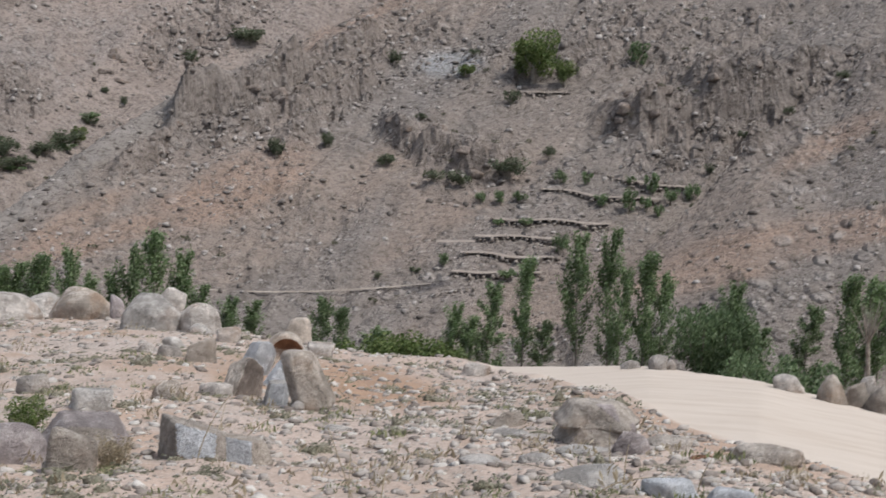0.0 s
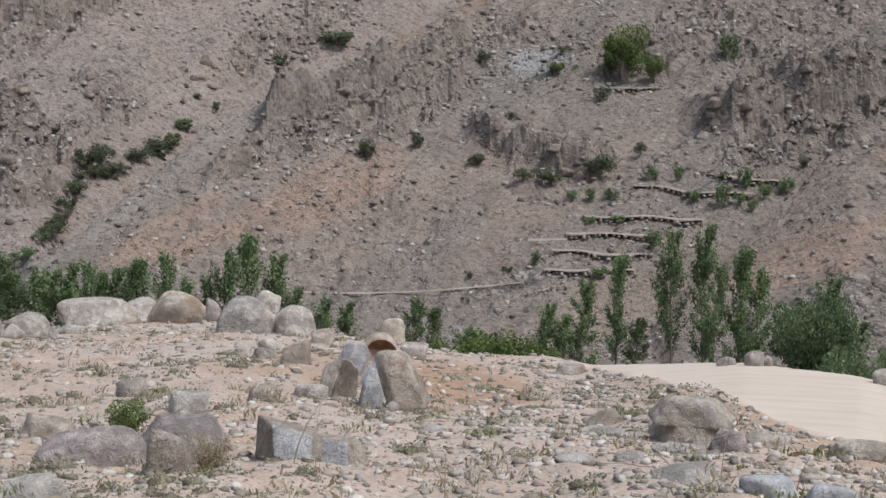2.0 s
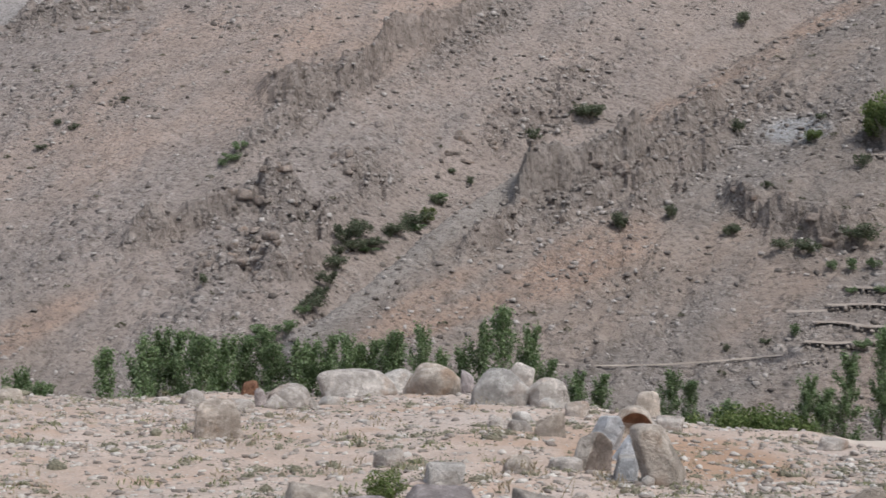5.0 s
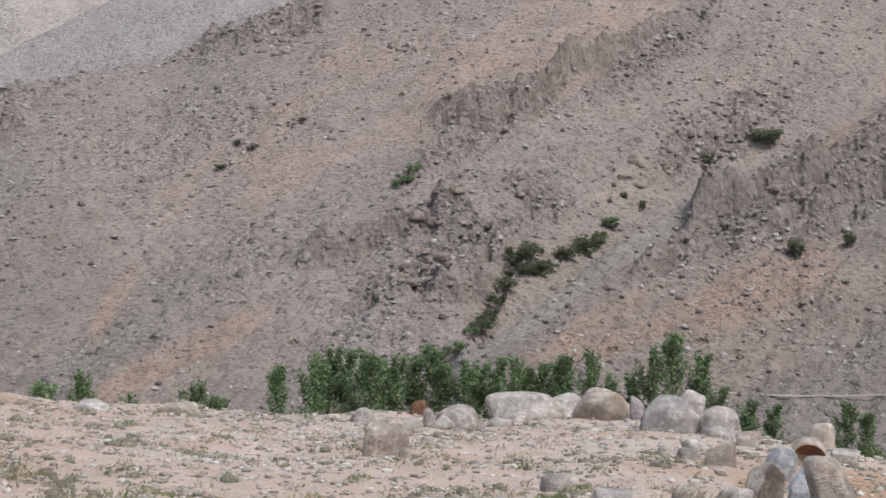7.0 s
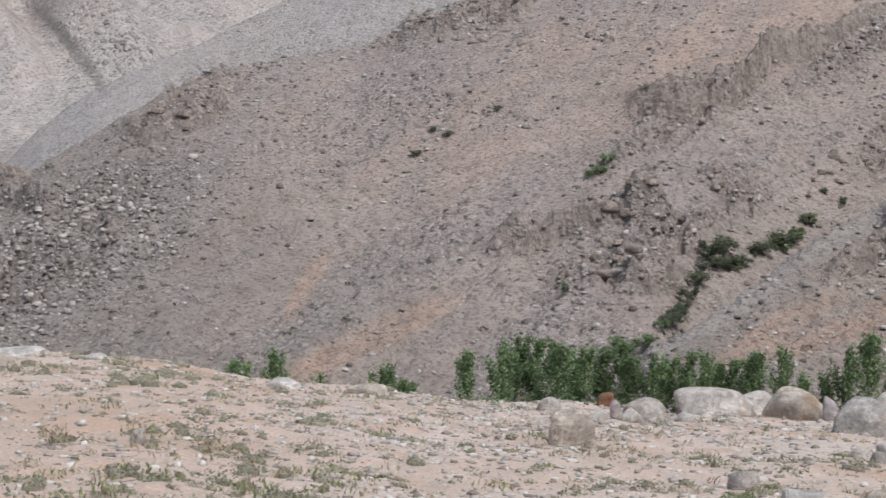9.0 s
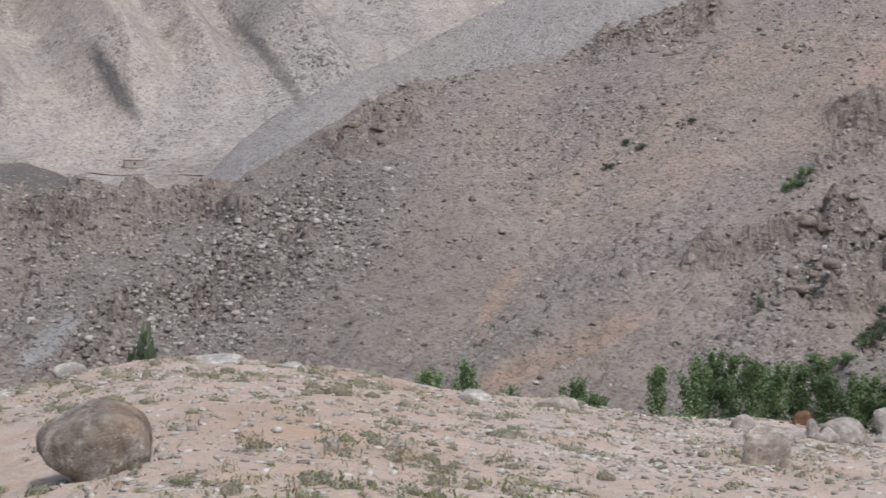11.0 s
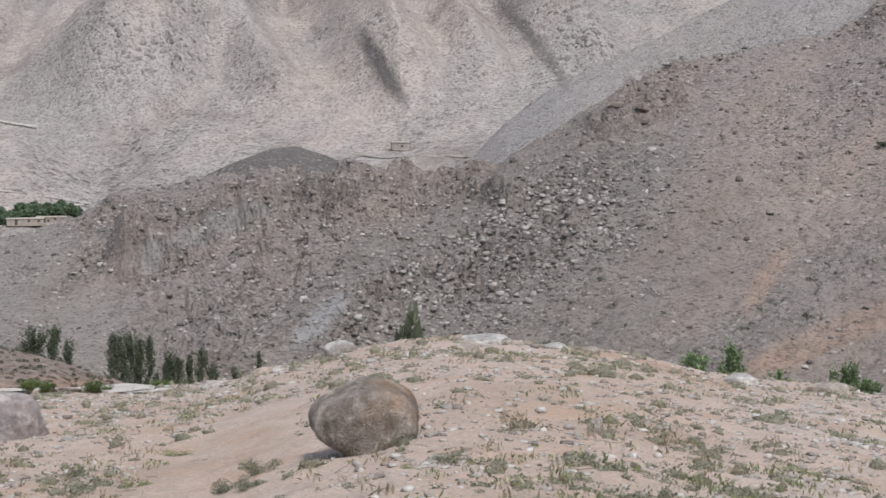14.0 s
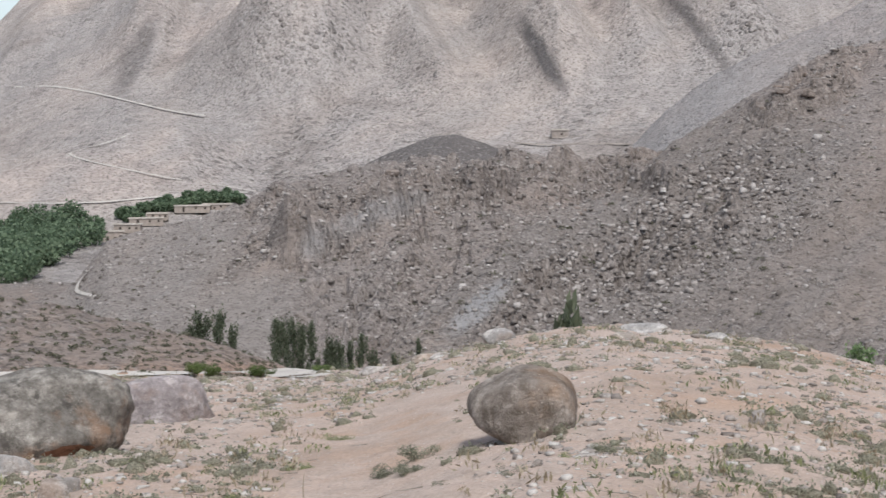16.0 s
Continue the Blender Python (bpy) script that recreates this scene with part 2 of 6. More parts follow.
def ribs_of_mountain(a, e):
    out = np.zeros(a.shape)
    for line, w, h in RIBS:
        le, la = [q[1] for q in line], [q[0] for q in line]
        u = np.abs(a - np.interp(e, le, la) + 0.25 * fbm(a, e, 2.5, 3, 91)) / w
        out = out + h * (np.sqrt((1 - np.minimum(u, 1)) ** 2 + 0.004) - 0.06) * smooth(le[0] - 0.2, le[0] + 1.5, e)
    return out


def land(a, r, detail=True):
    """Height of the ground at a bearing and distance, and masks: road, rocky, zone (0 knoll, 1 hills, 2 mountain)."""
    a, r = np.asarray(a, float), np.asarray(r, float)
    x, y = r * np.sin(np.radians(a)), r * np.cos(np.radians(a))
    base = floor_z(a) - 14 * smooth(300, 420, r)
    near = knoll(a, r)
    layers = [near, base, lowhill(a, r), debris(a, r), spur(a, r), slope(a, r), crag(a, r), shoulder(a, r), dome(a, r), bench(a, r), footspur(a, r), mountain(a, r)]
    layers[2] = np.where((r > 66) & (a < -50), layers[2], -99)
    stack = np.stack(layers)
    stack[3:, r < 100] = -99
    top = stack.argmax(0)
    z = stack.max(0)
    road = np.zeros(x.shape)
    isnear = top == 0
    road = np.where((r < 45) & (a > -8), smooth(-0.35, 0.25, inside(ROAD, x + 0.6 * fbm(x, y, 2.4, 3, 5), y)), 0)
    if detail:
        n1 = fbm(x, y, 3.0, 4, 1)
        n2 = fbm(x, y, 0.5, 3, 2)
        bump = (0.15 * n1 * smooth(4, 12, r) + 0.055 * n2) * (1 - 0.8 * road)
        bump = bump - 0.10 * road * isnear
        low = 0.35 * fbm(x, y, 6, 4, 3) + 0.15 * fbm(x, y, 1.8, 3, 4, True)
        # hill relief: ribs and rills that climb to the right, ledges, broken rock
        e0 = np.degrees(np.arctan2(z - EYE.z, r))
        s1, s2 = a * 3.5, e0 * 3.5
        lo, ac = s1 * 0.77 + s2 * 0.64, -s1 * 0.64 + s2 * 0.77
        lift, face = scarps(a, e0)
        rocky = np.maximum(rockiness(a, e0, x, y), 0.8 * face)
        warp = 2.2 * fbm(x, y, 9, 3, 14)
        ribs = fbm(lo / 3.2, ac + warp, 9.0, 4, 13, True)
        crags = blocks(lo / 1.7 + 0.5 * warp, ac + 0.3 * warp, 3.4, 15) * 1.25 + blocks(lo / 1.6, ac + 0.2 * warp, 1.5, 25) * 0.55 + blocks(lo / 1.3, ac, 0.6, 27) * 0.2
        strata = 0.9 * fbm(lo / 6, ac + 0.5 * warp, 1.9, 3, 17, True) + 0.45 * (0.3 + rocky) * fbm(lo / 3, ac + 0.3 * warp, 0.8, 3, 18, True)
        broken = smooth(-0.5, 0.5, fbm(x, y, 17, 3, 16))
        stony = 1.3 * blocks(lo / 1.5 + 0.3 * warp, ac, 2.3, 39) + blocks(lo / 1.6, ac, 1.1, 35) + 0.6 * blocks(lo / 1.3, ac, 0.5, 37)
        rough = fbm(x, y, 40, 3, 11) * 1.6 + ribs * (0.5 + 0.9 * rocky) + 0.7 * rocky * crags + (0.15 + 0.6 * rocky) * strata + (0.05 + 0.2 * broken) * stony + lift * (1 + 0.2 * ribs)
        rough = rough * smooth(118, 145, r) + 0.3 * low
        wild = 0.16 + 0.84 * smooth(-59.0, -55.5, a + 0.6 * (e0 + 4))
        cragr = wild * (1.1 * rocky * (0.6 + crags) + 0.6 * strata + fbm(lo / 1.6, ac, 13, 4, 21, True) * 2.2 + blocks(lo / 1.8 + warp, ac + warp, 4.2, 45) * 1.1 + blocks(lo / 1.5, ac, 1.6, 55) * 0.5 + blocks(lo / 1.3, ac, 0.7, 57) * 0.2) + lift
        swing = 26 * fbm(x, y, 300, 3, 33)
        gully = fbm(a * 17 + swing + (r - 700) * 0.17 * np.tanh((a + 55) / 4), r * 0.05, 120, 3, 31, True)
        quiet = np.ones(x.shape)
        dist = r > 400
        for line in TRACKS:
            quiet[dist] = np.minimum(quiet[dist], smooth(10, 70, along([polar(*q) for q in line], x[dist], y[dist])))
        far = (gully * 15 * smooth(600, 950, r) + ribs_of_mountain(a, e0) * smooth(620, 800, r) + fbm(x, y, 60, 4, 32) * 4.0 + fbm(x, y, 22, 3, 65, True) * 1.6) * (0.02 + 0.98 * quiet)
        # the terraced fields are cleared of rock
        field = smooth(-1.2, 0.8, a) * smooth(10.6, 9.0, a + 0.55 * (e0 + 8)) * smooth(-9.6, -9.0, e0) * smooth(-4.2, -4.6, e0)
        rough = rough * (1 - 0.85 * field)
        add = np.select([top == 0, top == 1, top == 2, top == 3, top <= 5, top == 6, top == 7, top == 8, top <= 10],
                        [bump, 0.6 * low, low, 0.4 * rough, rough, cragr, 0.8 * rough, 0.15 * rough, 0.4 * rough + 0.05 * far], far)
        z = z + add
    zone = np.select([top == 0, top <= 8], [0, 1], 2)
    return z, road, top, zone


def ground_at(a, r):
    return float(land(np.array([a]), np.array([r]))[0][0])


# ---- materials ----
def material(name):
    m = bpy.data.materials.new(name)
    m.use_nodes = True
    nt = m.node_tree
    return m, nt, nt.nodes["Principled BSDF"]


class Nodes:
    """Short hands for building node trees."""
    def __init__(self, nt):
        self.nt = nt

    def add(self, kind, **inputs):
        n = self.nt.nodes.new(kind)
        for k, v in inputs.items():
            self.put(v, n.inputs[k.replace("_", " ")])
        return n

    def put(self, v, socket):
        if isinstance(v, bpy.types.NodeSocket):
            self.nt.links.new(v, socket)
        else:
            socket.default_value = v

    def where(self):
        return self.add("ShaderNodeNewGeometry").outputs["Position"]

    def noise(self, scale, detail=4.0, rough=0.6, vec=None, distort=0.0):
        n = self.add("ShaderNodeTexNoise", Scale=scale, Detail=detail, Roughness=rough, Distortion=distort)
        self.put(vec if vec is not None else self.where(), n.inputs["Vector"])
        return n.outputs["Fac"]

    def cells(self, scale, vec=None, out="Distance", feature="F1"):
        n = self.nt.nodes.new("ShaderNodeTexVoronoi")
        n.feature = feature
        n.inputs["Scale"].default_value = scale
        self.put(vec if vec is not None else self.where(), n.inputs["Vector"])
        return n.outputs[out]

    def ramp(self, fac, *stops):
        n = self.nt.nodes.new("ShaderNodeValToRGB")
        els = n.color_ramp.elements
        while len(els) < len(stops):
            els.new(0.5)
        for el, (p, c) in zip(els, stops):
            el.position = p
            el.color = (*c, 1) if len(c) == 3 else c
        self.put(fac, n.inputs["Fac"])
        return n.outputs["Color"]

    def mix(self, fac, a, c, blend="MIX"):
        n = self.nt.nodes.new("ShaderNodeMix")
        n.data_type, n.blend_type = "RGBA", blend
        for v, s in ((fac, n.inputs[0]), (a, n.inputs[6]), (c, n.inputs[7])):
            if isinstance(v, tuple) and len(v) == 3:
                v = (*v, 1)
            self.put(v, s)
        return n.outputs[2]

    def math(self, op, a, c=0.0):
        n = self.nt.nodes.new("ShaderNodeMath")
        n.operation = op
        self.put(a, n.inputs[0])
        self.put(c, n.inputs[1])
        return n.outputs[0]

    def attr(self, name, out="Fac"):
        n = self.nt.nodes.new("ShaderNodeAttribute")
        n.attribute_name = name
        return n.outputs[out]

    def bump(self, height, strength, distance):
        return self.add("ShaderNodeBump", Height=height, Strength=strength, Distance=distance).outputs[0]


def grey(v):
    return (v, v, v)


def earth_material():
    m, nt, p = material("stony_earth")
    k = Nodes(nt)
    big, mid, fine = k.noise(0.25, 5), k.noise(1.6, 6, 0.65), k.noise(22, 4, 0.7)
    c = k.ramp(big, (0.32, (0.41, 0.305, 0.24)), (0.5, (0.50, 0.40, 0.34)), (0.68, (0.48, 0.405, 0.36)))
    c = k.mix(k.ramp(mid, (0.45, grey(0)), (0.68, grey(0.65))), c, (0.33, 0.285, 0.245))
    c = k.mix(k.ramp(k.noise(0.5, 4, 0.6), (0.54, grey(0)), (0.66, grey(0.6))), c, (0.42, 0.275, 0.185))
    c = k.mix(k.attr("rust"), c, (0.37, 0.24, 0.16))
    pebble = k.cells(13)
    c = k.mix(k.ramp(pebble, (0.14, grey(0.8)), (0.24, grey(0))), c, k.mix(k.cells(13, out="Color"), (0.28, 0.24, 0.21), (0.70, 0.645, 0.59)))
    c = k.mix(k.ramp(fine, (0.3, grey(0.45)), (0.6, grey(0))), c, (0.17, 0.135, 0.105))
    tracks = k.noise(1.0, 5, 0.6, k.add("ShaderNodeMapping", Vector=k.where(), Scale=(0.8, 2.6, 1.0), Rotation=(0, 0, 0.5)).outputs[0])
    dust = k.ramp(tracks, (0.25, (0.45, 0.375, 0.31)), (0.5, (0.505, 0.435, 0.37)), (0.75, (0.54, 0.47, 0.405)))
    c = k.mix(k.attr("road"), c, dust)
    k.put(c, p.inputs["Base Color"])
    p.inputs["Roughness"].default_value = 0.95
    p.inputs["Specular IOR Level"].default_value = 0.15
    h = k.math("ADD", k.math("MULTIPLY", fine, 0.5), k.math("MULTIPLY", k.ramp(pebble, (0.0, grey(1)), (0.24, grey(0))), 0.8))
    h = k.math("MULTIPLY", h, k.math("SUBTRACT", 1.0, k.math("MULTIPLY", k.attr("road"), 0.85)))
    k.put(k.bump(h, 0.8, 0.05), p.inputs["Normal"])
    return m


def scree_material(name, tint, pale, warm, scale=1.0, tone=0.80, relief_depth=0.75):
    """Hillside of broken rock: warm earth between grey-brown stones."""
    m, nt, p = material(name)
    k = Nodes(nt)
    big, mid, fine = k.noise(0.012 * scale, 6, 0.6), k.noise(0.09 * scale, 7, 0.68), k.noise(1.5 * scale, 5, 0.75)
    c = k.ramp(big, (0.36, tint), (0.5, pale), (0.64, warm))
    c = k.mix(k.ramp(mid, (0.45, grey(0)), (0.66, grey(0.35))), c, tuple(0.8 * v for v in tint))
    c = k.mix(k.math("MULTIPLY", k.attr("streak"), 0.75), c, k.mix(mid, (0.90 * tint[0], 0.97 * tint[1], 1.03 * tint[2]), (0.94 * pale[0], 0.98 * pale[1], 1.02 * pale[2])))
    # Farther slopes turn lighter: pinker rock, with some haze put into the colour.
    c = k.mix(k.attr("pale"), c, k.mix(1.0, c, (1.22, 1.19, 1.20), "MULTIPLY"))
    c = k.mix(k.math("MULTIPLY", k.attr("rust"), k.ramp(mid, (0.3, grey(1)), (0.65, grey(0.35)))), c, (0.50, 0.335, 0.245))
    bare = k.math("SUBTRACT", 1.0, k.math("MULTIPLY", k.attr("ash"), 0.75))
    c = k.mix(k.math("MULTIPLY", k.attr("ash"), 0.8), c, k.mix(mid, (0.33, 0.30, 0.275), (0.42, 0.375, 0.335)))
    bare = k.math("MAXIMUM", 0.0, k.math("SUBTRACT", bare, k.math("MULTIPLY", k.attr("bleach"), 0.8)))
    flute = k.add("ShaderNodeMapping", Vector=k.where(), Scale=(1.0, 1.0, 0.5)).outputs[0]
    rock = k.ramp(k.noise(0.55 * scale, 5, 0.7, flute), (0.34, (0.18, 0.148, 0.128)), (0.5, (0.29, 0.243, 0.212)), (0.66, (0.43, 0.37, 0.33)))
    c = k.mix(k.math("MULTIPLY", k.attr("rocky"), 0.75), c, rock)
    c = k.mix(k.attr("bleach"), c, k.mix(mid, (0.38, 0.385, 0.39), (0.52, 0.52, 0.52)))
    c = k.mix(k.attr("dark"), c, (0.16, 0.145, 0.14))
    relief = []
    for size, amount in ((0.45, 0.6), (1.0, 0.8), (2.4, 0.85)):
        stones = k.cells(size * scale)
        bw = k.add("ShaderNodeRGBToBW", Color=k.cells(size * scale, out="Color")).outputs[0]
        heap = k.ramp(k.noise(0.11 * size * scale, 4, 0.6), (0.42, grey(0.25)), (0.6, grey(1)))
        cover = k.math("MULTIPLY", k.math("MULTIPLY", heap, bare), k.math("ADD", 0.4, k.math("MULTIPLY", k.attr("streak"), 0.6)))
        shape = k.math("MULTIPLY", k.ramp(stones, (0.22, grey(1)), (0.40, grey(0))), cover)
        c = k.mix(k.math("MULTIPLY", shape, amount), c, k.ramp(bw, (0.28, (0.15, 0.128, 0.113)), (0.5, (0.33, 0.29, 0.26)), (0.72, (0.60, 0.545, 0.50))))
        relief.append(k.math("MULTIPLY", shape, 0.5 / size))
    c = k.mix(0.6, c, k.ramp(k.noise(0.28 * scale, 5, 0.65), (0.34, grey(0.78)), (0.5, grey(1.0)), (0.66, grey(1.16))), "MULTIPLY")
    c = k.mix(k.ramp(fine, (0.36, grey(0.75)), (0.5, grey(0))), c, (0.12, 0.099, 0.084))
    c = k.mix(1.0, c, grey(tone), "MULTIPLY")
    k.put(c, p.inputs["Base Color"])
    p.inputs["Roughness"].default_value = 0.95
    p.inputs["Specular IOR Level"].default_value = 0.15
    h = k.math("ADD", k.math("ADD", relief[0], relief[1]), k.math("ADD", relief[2], k.math("MULTIPLY", fine, 0.8)))
    k.put(k.bump(h, 1.0, relief_depth / scale), p.inputs["Normal"])
    return m


EARTH = earth_material()
HILL = scree_material("hill_scree", (0.295, 0.25, 0.22), (0.365, 0.305, 0.262), (0.41, 0.315, 0.255))
# Pale mountain rock, its base colours lightened further for distance haze.
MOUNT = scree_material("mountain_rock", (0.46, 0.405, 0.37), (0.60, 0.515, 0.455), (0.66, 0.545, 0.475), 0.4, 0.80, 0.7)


def rock_material(name, low, high, rust=0.3, lichen=0.4, stain=(0.33, 0.19, 0.105)):
    m, nt, p = material(name)
    k = Nodes(nt)
    tone = k.add("ShaderNodeObjectInfo").outputs["Random"]
    big, mid, fine = k.noise(1.3, 5, 0.6), k.noise(6, 6, 0.7), k.noise(45, 4, 0.75)
    c = k.ramp(mid, (0.34, tuple(0.8 * v for v in low)), (0.62, high))
    c = k.mix(k.ramp(k.noise(2.4, 5, 0.65), (0.46, grey(0.55)), (0.56, grey(0))), c, tuple(0.62 * v for v in low))
    c = k.mix(k.ramp(big, (0.54, grey(0)), (0.66, grey(rust))), c, stain)
    c = k.mix(k.ramp(k.noise(3.1, 6, 0.72), (0.54, grey(0)), (0.62, grey(lichen))), c, tuple(0.45 * v for v in low))
    c = k.mix(k.ramp(k.cells(14), (0.05, grey(0.5)), (0.16, grey(0))), c, tuple(min(1, 1.3 * v) for v in high))
    c = k.mix(k.ramp(fine, (0.34, grey(0.4)), (0.48, grey(0))), c, tuple(0.4 * v for v in low))
    bent = k.add("ShaderNodeVectorMath", **{})
    bent.operation = "ADD"
    wave = k.add("ShaderNodeTexNoise", Scale=2.2, Detail=4.0)
    k.put(k.where(), wave.inputs["Vector"])
    k.put(k.where(), bent.inputs[0])
    k.put(k.mix(0.55, (0.0, 0.0, 0.0), wave.outputs["Color"]), bent.inputs[1])
    crack = k.cells(0.8, bent.outputs[0], "Distance", "DISTANCE_TO_EDGE")
    c = k.mix(k.math("MULTIPLY", k.ramp(crack, (0.002, grey(0.55)), (0.009, grey(0))), k.ramp(k.noise(1.7, 3), (0.5, grey(0)), (0.6, grey(1)))), c, tuple(0.4 * v for v in low))
    c = k.mix(0.8, c, k.ramp(k.noise(0.9, 4, 0.6), (0.36, grey(0.66)), (0.5, grey(0.98)), (0.64, grey(1.16))), "MULTIPLY")
    c = k.mix(0.35, c, k.mix(tone, grey(0.72), grey(1.25)), "MULTIPLY")
    k.put(c, p.inputs["Base Color"])
    p.inputs["Roughness"].default_value = 0.88
    p.inputs["Specular IOR Level"].default_value = 0.25
    h = k.math("ADD", k.math("MULTIPLY", mid, 1.0), k.math("MULTIPLY", fine, 0.35))
    k.put(k.bump(h, 1.0, 0.09), p.inputs["Normal"])
    return m


PALE = rock_material("pale_granite", (0.46, 0.41, 0.365), (0.67, 0.605, 0.55), 0.4, 0.3)
TAN = rock_material("tan_granite", (0.46, 0.39, 0.325), (0.66, 0.575, 0.495), 0.5, 0.25)
BROWN = rock_material("brown_lichened_granite", (0.39, 0.335, 0.285), (0.62, 0.545, 0.475), 0.6, 0.45, (0.27, 0.165, 0.095))
GREY = rock_material("grey_granite", (0.46, 0.425, 0.39), (0.66, 0.615, 0.57), 0.3, 0.3)
BLUE = rock_material("freshly_split_blue_grey_granite", (0.52, 0.53, 0.55), (0.70, 0.705, 0.72), 0.12, 0.1)
PURPLE = rock_material("purple_varnished_granite", (0.36, 0.305, 0.295), (0.57, 0.50, 0.475), 0.3, 0.3)
EGG = rock_material("rusty_brown_granite", (0.30, 0.243, 0.195), (0.60, 0.52, 0.45), 0.65, 0.6, (0.33, 0.20, 0.115))
LICHEN = rock_material("dark_lichened_granite", (0.19, 0.168, 0.142), (0.44, 0.40, 0.35), 0.7, 0.8, (0.29, 0.17, 0.10))
CLIFF = rock_material("weathered_hill_rock", (0.215, 0.173, 0.147), (0.35, 0.292, 0.253), 0.3, 0.3)
RUSTY = rock_material("rust_red_granite", (0.21, 0.10, 0.06), (0.36, 0.19, 0.12), 0.2, 0.25)


def scatter_material(name, *stops):
    """Loose stones: every stone has a tone of its own."""
    m, nt, p = material(name)
    k = Nodes(nt)
    c = k.ramp(k.add("ShaderNodeNewGeometry").outputs["Random Per Island"], *stops)
    c = k.mix(k.ramp(k.noise(9, 4, 0.7), (0.35, grey(0.5)), (0.6, grey(0))), c, grey(0.5), "MULTIPLY")
    k.put(c, p.inputs["Base Color"])
    p.inputs["Roughness"].default_value = 0.92
    p.inputs["Specular IOR Level"].default_value = 0.2
    k.put(k.bump(k.noise(5, 5, 0.7), 0.6, 0.1), p.inputs["Normal"])
    return m


PEBBLES = scatter_material("knoll_pebbles", (0.0, (0.22, 0.185, 0.16)), (0.5, (0.40, 0.355, 0.315)), (1.0, (0.57, 0.53, 0.485)))
TALUS = scatter_material("hill_talus", (0.0, (0.13, 0.11, 0.097)), (0.5, (0.25, 0.218, 0.195)), (1.0, (0.47, 0.428, 0.395)))


def leaf_material(name, dark, mid, light):
    m, nt, p = material(name)
    k = Nodes(nt)
    c = k.ramp(k.add("ShaderNodeNewGeometry").outputs["Random Per Island"], (0.0, dark), (0.55, mid), (1.0, light))
    tone = k.add("ShaderNodeObjectInfo").outputs["Random"]
    c = k.mix(0.5, c, k.mix(tone, grey(0.65), grey(1.3)), "MULTIPLY")
    k.put(c, p.inputs["Base Color"])
    p.inputs["Roughness"].default_value = 0.6
    p.inputs["Specular IOR Level"].default_value = 0.25
    see = k.add("ShaderNodeBsdfTranslucent", Color=c)
    both = k.add("ShaderNodeMixShader", Fac=0.38)
    nt.links.new(p.outputs[0], both.inputs[1])
    nt.links.new(see.outputs[0], both.inputs[2])
    nt.links.new(both.outputs[0], nt.nodes["Material Output"].inputs["Surface"])
    return m


POPLAR = leaf_material("poplar_leaves", (0.09, 0.14, 0.058), (0.165, 0.235, 0.10), (0.31, 0.37, 0.22))
WILLOW = leaf_material("willow_leaves", (0.10, 0.15, 0.07), (0.16, 0.225, 0.105), (0.25, 0.31, 0.18))
FRESH = leaf_material("fresh_green_leaves", (0.075, 0.115, 0.035), (0.145, 0.195, 0.062), (0.24, 0.275, 0.11))
SCRUB = leaf_material("dark_scrub_leaves", (0.075, 0.092, 0.055), (0.12, 0.14, 0.085), (0.185, 0.20, 0.13))
GROVE = leaf_material("grove_leaves", (0.075, 0.11, 0.065), (0.12, 0.165, 0.095), (0.19, 0.24, 0.15))
SAGE = leaf_material("grey_green_cushion_leaves", (0.14, 0.142, 0.098), (0.24, 0.24, 0.168), (0.37, 0.36, 0.27))
GRASS = leaf_material("green_grass_blades", (0.15, 0.175, 0.08), (0.25, 0.27, 0.13), (0.40, 0.39, 0.22))
DULL = leaf_material("dull_scrub_leaves", (0.09, 0.09, 0.06), (0.14, 0.135, 0.09), (0.21, 0.20, 0.14))


def cushion_material():
    m, nt, p = material("cushion_twigs")
    k = Nodes(nt)
    tone = k.add("ShaderNodeNewGeometry").outputs["Random Per Island"]
    c = k.ramp(k.noise(38, 4, 0.7), (0.36, (0.19, 0.172, 0.132)), (0.52, (0.31, 0.288, 0.225)), (0.66, (0.43, 0.405, 0.33)))
    c = k.mix(0.6, c, k.ramp(tone, (0.0, (0.75, 0.70, 0.62)), (0.5, (1.0, 1.02, 0.9)), (1.0, (1.25, 1.2, 1.15))), "MULTIPLY")
    k.put(c, p.inputs["Base Color"])
    p.inputs["Roughness"].default_value = 0.95
    p.inputs["Specular IOR Level"].default_value = 0.1
    k.put(k.bump(k.noise(45, 4, 0.7), 1.0, 0.06), p.inputs["Normal"])
    return m


MOUND = cushion_material()
STRAW = leaf_material("dry_straw", (0.28, 0.22, 0.14), (0.42, 0.35, 0.24), (0.55, 0.48, 0.36))


def bark_material():
    m, nt, p = material("grey_bark")
    k = Nodes(nt)
    k.put(k.ramp(k.noise(4, 5, 0.7), (0.35, (0.16, 0.13, 0.10)), (0.65, (0.36, 0.32, 0.27))), p.inputs["Base Color"])
    p.inputs["Roughness"].default_value = 0.9
    k.put(k.bump(k.noise(14, 4), 0.6, 0.04), p.inputs["Normal"])
    return m


def plain_material(name, low, high, scale):
    m, nt, p = material(name)
    k = Nodes(nt)
    k.put(k.ramp(k.noise(scale, 5, 0.65), (0.35, low), (0.65, high)), p.inputs["Base Color"])
    p.inputs["Roughness"].default_value = 0.92
    p.inputs["Specular IOR Level"].default_value = 0.15
    k.put(k.bump(k.noise(scale * 6, 4), 0.4, 0.05), p.inputs["Normal"])
    return m


